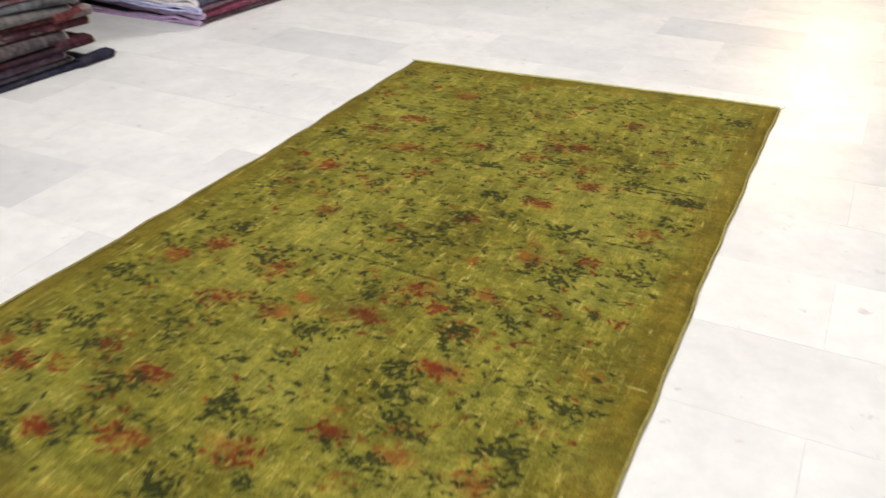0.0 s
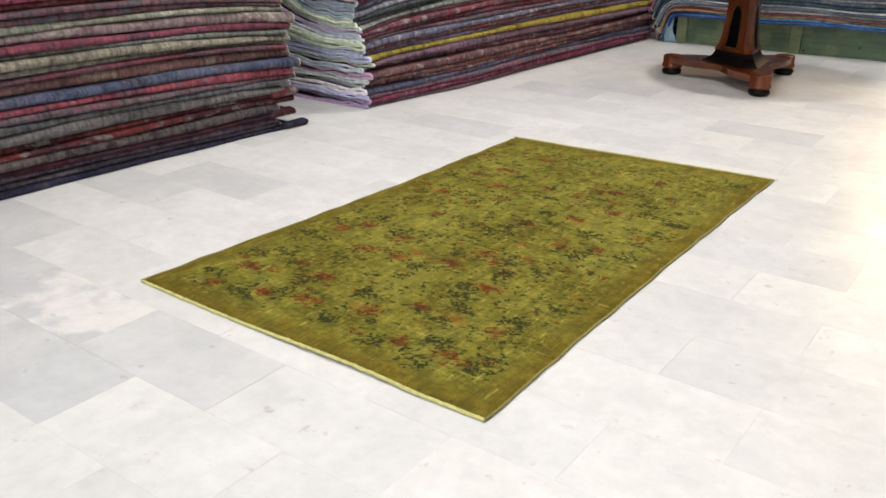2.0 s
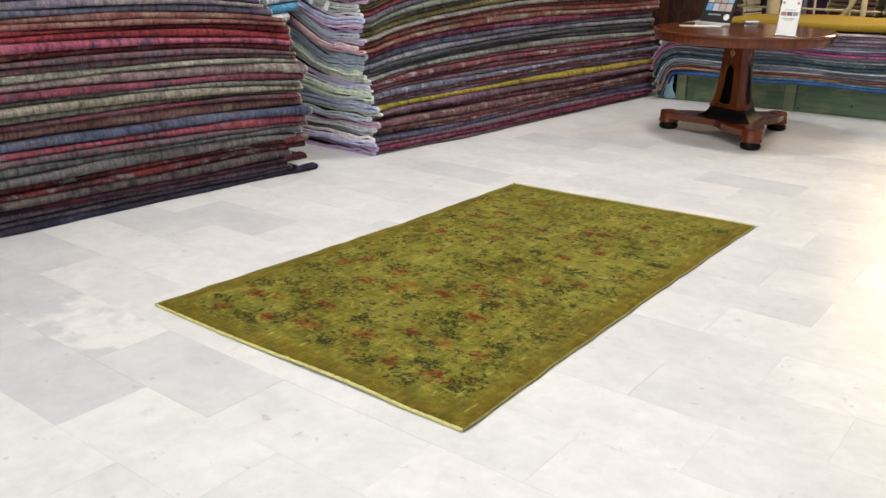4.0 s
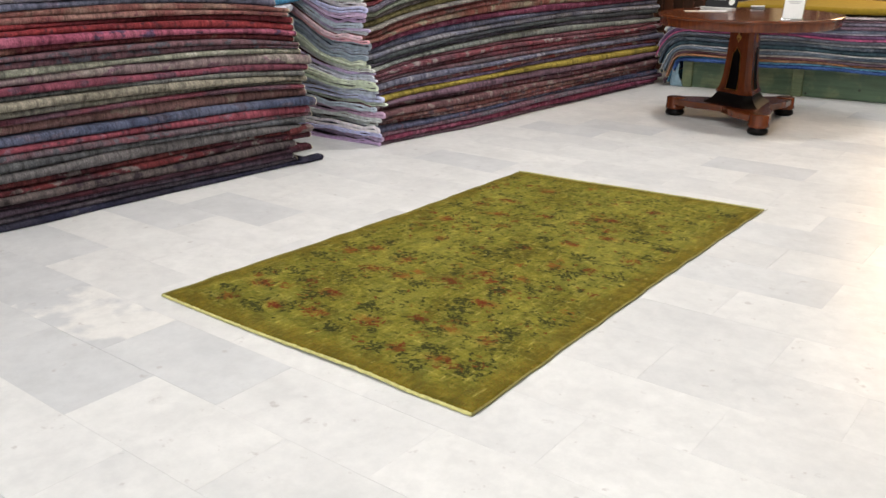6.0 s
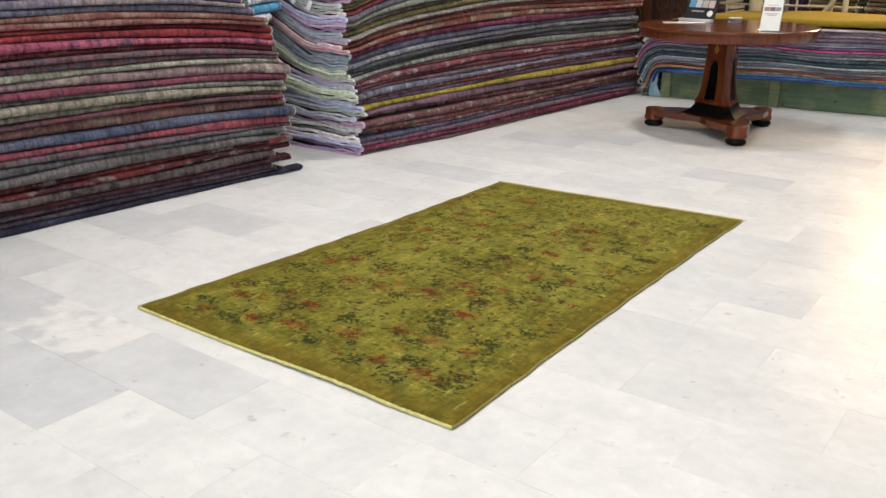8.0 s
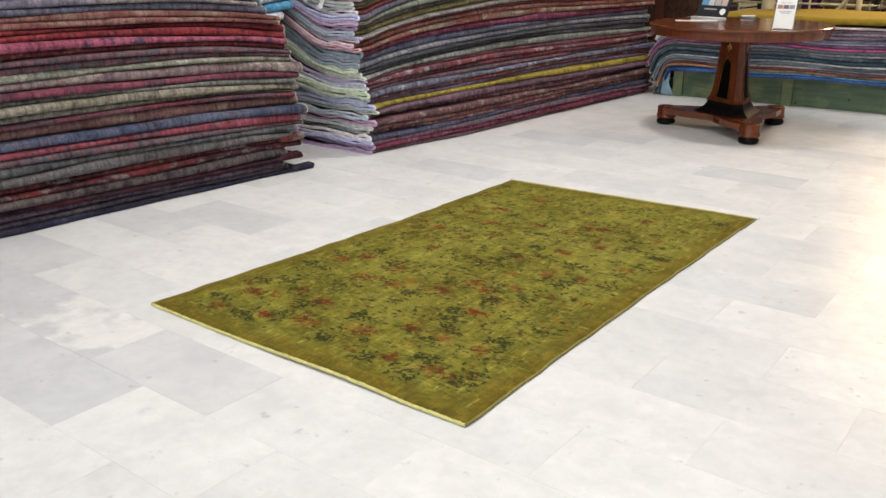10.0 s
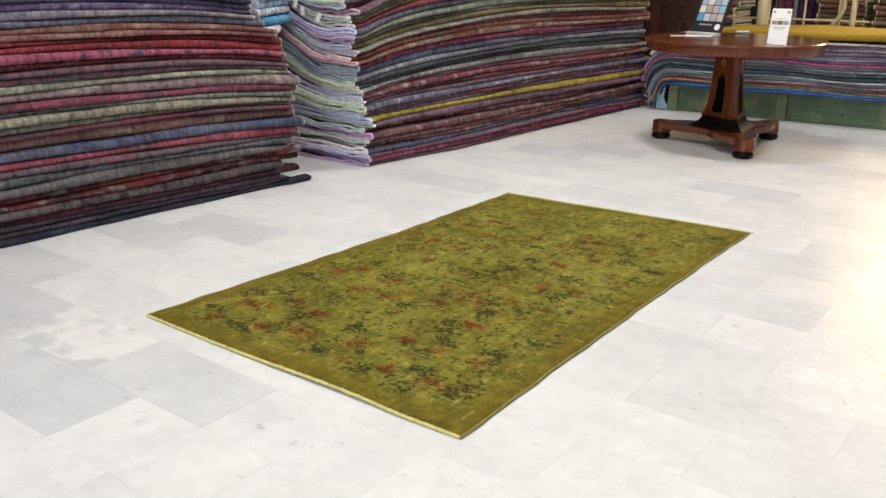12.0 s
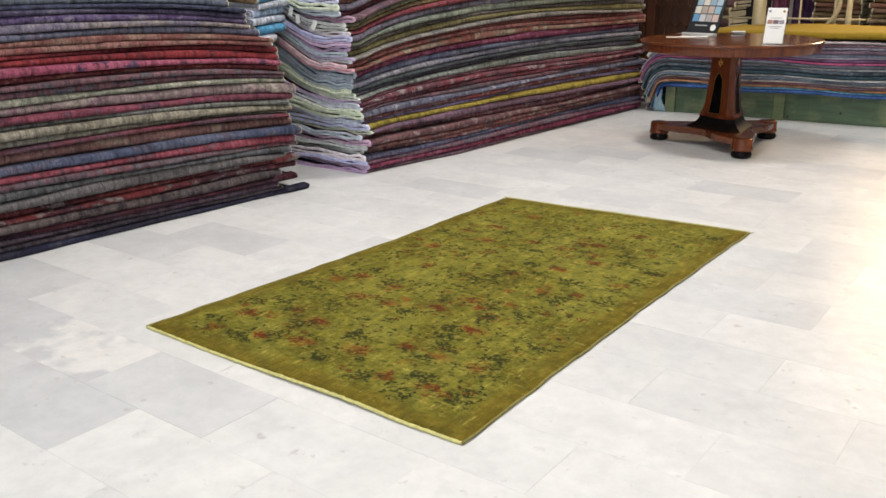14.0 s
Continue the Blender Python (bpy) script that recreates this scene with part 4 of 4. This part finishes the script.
def leaflet_stand(m):
    thing = tagged(new("leaflet_stand"), "white printed leaflet in a small clear stand on the table", "leaflet stand")
    thing.matrix_world = m
    gm, gn, gl, gp = mat("clear_acrylic", 0.08)
    gp.inputs["Transmission Weight"].default_value = 0.9
    gp.inputs["Base Color"].default_value = (0.92, 0.94, 0.95, 1)
    lean = pose(0, 0, 0.006, -17, 0, 0)
    card = part("leaflet", bm_mesh("leaflet", box(0.125, 0.002, 0.235), M_WHITE_CARD), thing, "white leaflet with small pictures", lean)
    part("stand_base", bm_mesh("stand_base", box(0.14, 0.075, 0.005, 0.001, 1, (0, 0.01, 0)), gm), thing, "clear acrylic foot")
    part("stand_back", bm_mesh("stand_back", box(0.138, 0.003, 0.2), gm), thing, "clear acrylic back", pose(0, 0.006, 0.006, -17, 0, 0))
    for k, c in enumerate(("a07a68", "6d5560", "8c8a92")):
        part("picture", bm_mesh("picture", box(0.034, 0.001, 0.026), plain("print_%s" % c, srgb(c), 0.6, 0, 0.3, 120)), card, "", pose(-0.037 + 0.037 * k, -0.0017, 0.128))
    for k, (z, w) in enumerate(((0.165, 0.07), (0.108, 0.085), (0.098, 0.06))):
        part("print_line", bm_mesh("print_line", box(w, 0.001, 0.004), M_GREY_PRINT), card, "", pose(0, -0.0017, z))
    for sx, c in ((-0.047, "8a90a4"), (0.045, "a07a5c")):
        part("emblem", bm_mesh("emblem", lathe([(0.009, 0), (0.009, 0.001)], 16), plain("emblem_%s" % c, srgb(c), 0.6)), card, "", pose(sx, -0.001, 0.212, 90))


leaflet_stand(pose(0.90, 4.335, TABLE_H, 0, 0, 4))


def card_pile(m):
    thing = tagged(new("card_pile"), "small loose pile of grey and white cards on the table", "cards")
    thing.matrix_world = m
    rg = np.random.default_rng(8)
    for k in range(6):
        part("card", bm_mesh("card", box(0.09, 0.055, 0.006, 0.001), M_WHITE_CARD if k in (0, 5) else plain("card_grey", (0.22, 0.23, 0.24), 0.5)), thing, "",
             pose(rg.uniform(-0.012, 0.012), rg.uniform(-0.012, 0.012), 0.0061 * k, 0, 0, rg.uniform(-14, 14)))


card_pile(pose(0.46, 4.96, TABLE_H + 0.0005, 0, 0, 30))


def paper_sheet(m, w, d, tone):
    thing = tagged(new("paper_sheet"), "sheet of pale paper lying flat on the table", "paper", "papers on the table")
    thing.matrix_world = m
    bm = box(w, d, 0.0015)
    part("sheet", bm_mesh("sheet", bm, tone), thing)


M_PAPER = plain("old_paper", (0.55, 0.47, 0.38), 0.6, 0, 0.1, 20)
paper_sheet(pose(0.13, 4.66, TABLE_H + 0.0005, 0, 0, 25), 0.21, 0.15, M_PAPER)
paper_sheet(pose(0.21, 4.72, TABLE_H + 0.0025, 0, 0, 12), 0.2, 0.12, M_WHITE_CARD)
M_TAG = plain("paper_tag", (0.6, 0.6, 0.58), 0.6)
tag = tagged(new("price_tag"), "small pale paper tag on the carpets by the table", "tag")
tag.matrix_world = pose(-0.69, 6.02, 0.52, 70, 15, -20)
part("tag_card", bm_mesh("tag_card", box(0.07, 0.09, 0.002, 0.0008), M_TAG), tag)

# ---- cream metal rail behind the bench ----
M_CREAM = plain("cream_enamel", (0.50, 0.42, 0.25), 0.4, 0.0, 0.1, 20)


def bed_rail():
    thing = tagged(new("bed_rail"), "cream enamelled metal bedstead rail with scrolled ends behind the bench", "bedstead")
    thing.matrix_world = pose(-0.55, 7.12, 0, 0, 0, 4)
    for z, r in ((1.0, 0.024), (0.79, 0.010)):
        part("rail", bm_mesh("rail", tube([(0, 0, z), (0.8, 0, z), (1.37, 0, z)], r, 12), M_CREAM, True), thing)
        part("finial", bm_mesh("finial", lathe([(0.008, 0), (r * 1.15, 0.008), (r * 1.2, 0.02), (r * 0.6, 0.034), (r * 0.9, 0.045), (0.003, 0.058)], 16), M_CREAM, True), thing, "turned finial", pose(1.365, 0, z, 0, 90, 0))
    for x, r in ((0.0, 0.02), (0.46, 0.062), (0.84, 0.010), (1.15, 0.016), (1.27, 0.026)):
        part("upright", bm_mesh("upright", tube([(x, 0.002, 0.0), (x, 0.002, 0.6), (x, 0.002, 1.3)], r, 14), M_CREAM, True), thing)
    sc = [(1.06 + 0.13 * math.sin(t * 2.4), -0.03, 0.70 + 0.36 * t) for t in np.linspace(0, 1, 14)]
    part("scroll", bm_mesh("scroll", tube(sc, 0.020, 10), M_CREAM, True), thing, "curved cream scroll")


bed_rail()

# ---- carved wooden screen beyond the far pile ----
M_WALNUT = veneer("dark_walnut", (0.022, 0.009, 0.005), (0.055, 0.022, 0.011), (20, 20, 2), 0.4)
M_WALNUT_RED = veneer("reddish_walnut", (0.045, 0.014, 0.007), (0.085, 0.028, 0.012), (20, 20, 2), 0.4)


def carved_cabinet():
    thing = tagged(new("carved_cabinet"), "dark walnut cabinet with carved honeycomb lattice doors", "cabinet")
    thing.matrix_world = pose(-1.62, 6.75, 0, 0, 0, 4)
    part("body", bm_mesh("body", box(1.12, 0.5, 1.9, 0.004, 1, (0.56, 0.27, 0.0)), M_WALNUT), thing)
    for x in (0.0, 0.53, 1.04):
        part("stile", bm_mesh("stile", box(0.08, 0.03, 1.9, 0.004, 1, (x + 0.04, 0.002, 0)), M_WALNUT_RED), thing)
    part("base_rail", bm_mesh("base_rail", box(1.16, 0.035, 0.40, 0.006, 1, (0.56, -0.004, 0)), M_WALNUT_RED), thing)
    # lattice of tall hexagons, standing proud of the doors
    w, hgt = 0.105, 0.24
    for x0, x1 in ((0.08, 0.53), (0.61, 1.04)):
        door = part("door", bm_mesh("door", box(x1 - x0, 0.008, 1.42, 0.001, 1, ((x0 + x1) / 2, 0.014, 0.42)), M_WALNUT), thing)
        for r in range(7):
            for c in range(5):
                cx = x0 + w * (c + 0.5 * (r % 2))
                cz = 0.46 + r * hgt * 0.75
                if cx + w / 2 > x1 + 0.02 or cx - w / 2 < x0 - 0.02:
                    continue
                ring = [(cx + dx * w / 2, 0.006, cz + dz * hgt / 2) for dx, dz in ((0, -1), (1, -0.5), (1, 0.5), (0, 1), (-1, 0.5), (-1, -0.5), (0, -1))]
                part("lattice_cell", bm_mesh("lattice_cell", tube(ring, 0.0075, 6), M_WALNUT_RED, True), door)


carved_cabinet()

# ---- carpets at the back of the shop ----
PILE_D = [("5c4630", "6e5838", None, 60), ("7a6a40", "6a5a3c", None, 50), ("6a4838", "7d5a40", None, 50), ("8a7a58", "7a6c50", None, 45), ("5a4434", "6a5440", None, 50)]


def back_shape(x_shift):
    def shape(u, y, h):
        return (x_shift + y, u, h * (1 - 0.05 * math.sin(y * 2)) + 0.012 * math.sin(y * 5))
    return shape


for x0, y0, wd, n in ((0.16, 8.05, 0.5, 26), (0.74, 7.95, 1.6, 26)):
    z = 0.0
    for k in range(n):
        s = PILE_D[(k * 3 + n) % 5]
        t = s[3] / 1000
        folded_carpet(pose(0, y0, 0), back_shape(x0), rngs.uniform(0, 0.04), wd - rngs.uniform(0, 0.05), rngs.uniform(-0.03, 0.02), 0.7, z + 0.001, z + t - 0.001, pile_of(*s[:3], deep=1.25), M_EDGE[1],
                      "brown and olive carpet folded in a pile at the back", "carpets piled at the back", 400 + k + int(wd * 100), 16, 1)
        z += t


def hanging_carpet(x, y, w, c1, c2, seed):
    thing = tagged(new("hanging_carpet"), "deep %s carpet hanging at the back of the shop" % ("purple" if seed == 1 else "pink" if seed == 2 else "dark"), "carpet", "carpets hanging at the back")
    thing.matrix_world = pose(x, y, 0)
    nx, nz = 26, 14
    verts, faces = [], []
    for s in (0, 0.012):
        for j in range(nz):
            for i in range(nx):
                f = i / (nx - 1)
                verts.append((f * w, s + 0.02 * math.sin(f * 14 + seed) * (1 - 0.5 * j / nz) + 0.01 * math.sin(f * 31), 0.004 + 2.0 * j / (nz - 1)))
    n = nx * nz
    for j in range(nz - 1):
        for i in range(nx - 1):
            a = j * nx + i
            faces += [(a, a + 1, a + nx + 1, a + nx), (n + a + nx, n + a + nx + 1, n + a + 1, n + a)]
    for j in range(nz - 1):
        for i in (0, nx - 1):
            a = j * nx + i
            faces.append((a, a + nx, n + a + nx, n + a))
    for i in range(nx - 1):
        for j in (0, nz - 1):
            a = j * nx + i
            faces.append((a, n + a, n + a + 1, a + 1))
    part("wool_face", mesh_of("wool_face", verts, faces, pile_of(c1, c2)), thing)


hanging_carpet(-0.10, 8.3, 0.22, "4a3252", "5a3a60", 1)
hanging_carpet(-0.31, 8.25, 0.19, "7a3550", "8a4a62", 2)
# dark sheet added to fill the dark area behind the sample board
hanging_carpet(-1.0, 8.35, 0.66, "2a2a26", "363430", 3)
PILE_E = [("8a7048", "9a8460", None, 70), ("8a6a5c", "7c5a58", None, 65), ("a08e70", "8a7a60", None, 70)]
z = 0.0
for k in range(14):
    s = PILE_E[k % 3]
    t = s[3] / 1000
    folded_carpet(pose(-0.90, 7.45, 0), back_shape(0), rngs.uniform(0, 0.03), 0.44 - rngs.uniform(0, 0.03), rngs.uniform(-0.02, 0.02), 0.5, z + 0.001, z + t - 0.001, pile_of(*s[:3]), M_EDGE[1],
                  "tan and rose carpet folded in a narrow pile", "carpets in the narrow pile", 470 + k, 12, 1)
    z += t

# ---- ceiling lights and warm lamp ----
M_PANEL = bpy.data.materials.new("light_panel")
M_PANEL.use_nodes = True
pn = M_PANEL.node_tree.nodes["Principled BSDF"]
pn.inputs["Emission Color"].default_value = (1, 0.96, 0.9, 1)
pn.inputs["Emission Strength"].default_value = 4.0
M_METAL = plain("white_metal", (0.7, 0.7, 0.69), 0.4)
for lx, ly, watts, lw, ll in CEILING_LIGHTS:
    thing = tagged(new("ceiling_light"), "rectangular white ceiling light panel", "ceiling light", "ceiling lights")
    thing.matrix_world = pose(lx, ly, CEIL)
    part("frame", bm_mesh("frame", box(lw + 0.06, ll + 0.06, 0.07, 0.004, 1, (0, 0, -0.07)), M_METAL), thing)
    part("diffuser", bm_mesh("diffuser", box(lw, ll, 0.012, at=(0, 0, -0.083)), M_PANEL), thing)

# ---- marble floor tiles ----
TILE_W, TILE_L, JOINT = 0.2985, 0.597, 0.0005


def tile_mesh(m):
    bm = box(TILE_L - JOINT, TILE_W - JOINT, 0.008, 0.0003, 1, (0, 0, -0.008))
    return bm_mesh("tile", bm, m)


TILES = [tile_mesh(m) for m in M_MARBLE]
TILE_Y0, TILE_XA = 1.098, 1.712
rt = random.Random(21)
# tone of the tiles that stand out: 0 white, 1 pale, 2 grey, 3 blotched
TONE = {(-3, -7): 0, (-2, -7): 1, (-1, -7): 0, (-3, -6): 2, (-4, -6): 2, (-2, -6): 0, (-1, -6): 1, (-3, -5): 2, (-4, -5): 3, (-5, -5): 2, (-2, -5): 0, (-1, -5): 0,
        (-3, -4): 0, (-4, -4): 1, (-5, -4): 2, (-4, -3): 0, (-5, -3): 0, (-4, -2): 0, (-5, -2): 2, (-5, -1): 2, (-4, -1): 1, (-5, 0): 0, (-4, 0): 0, (-5, 1): 0, (-4, 1): 0,
        (-4, 4): 2, (-5, 4): 1, (-4, 5): 0, (-3, 5): 1, (-5, 3): 0, (0, 0): 0, (-1, 0): 0, (-1, 1): 2, (0, 1): 0, (0, 2): 1, (-1, 2): 1, (-1, 3): 2, (0, 3): 0, (-1, 4): 0, (0, 4): 2,
        (-1, 5): 1, (-1, 6): 1, (-1, -1): 1, (0, -1): 1, (0, -2): 1, (-1, -2): 1, (-1, -3): 0, (0, -3): 1, (0, -4): 0, (-1, -4): 0, (1, -1): 0, (1, -3): 1}
rest = bmesh.new()
for j in range(-21, 28):
    y = TILE_Y0 + (j + 0.5) * TILE_W
    x_start = TILE_XA + (0 if j % 2 == 0 else TILE_L / 2)
    for i in range(-9, 8):
        x = x_start + (i + 0.5) * TILE_L
        # tiles at the walls are cut to fit
        xa, xb = max(x - TILE_L / 2, ROOM_X0), min(x + TILE_L / 2, ROOM_X1)
        ya, yb = max(y - TILE_W / 2, ROOM_Y0), min(y + TILE_W / 2, ROOM_Y1)
        if xb - xa < 0.01 or yb - ya < 0.01:
            continue
        kind = TONE.get((i, j), rt.choices((0, 1, 2), (5, 5, 1))[0])
        if -1.8 < x < 3.3 and -1.9 < y < 6.6:
            part("tile", TILES[kind], floor, "", pose(x, y, rt.uniform(-0.0004, 0.0004)))
        else:
            bmesh.ops.create_cube(rest, size=1, matrix=Matrix.Translation(((xa + xb) / 2, (ya + yb) / 2, -0.004)) @ Matrix.Diagonal((xb - xa - JOINT, yb - ya - JOINT, 0.008, 1)))
tagged(part("outer_tiles", bm_mesh("outer_tiles", rest, M_MARBLE[1]), floor), kind="stuff")
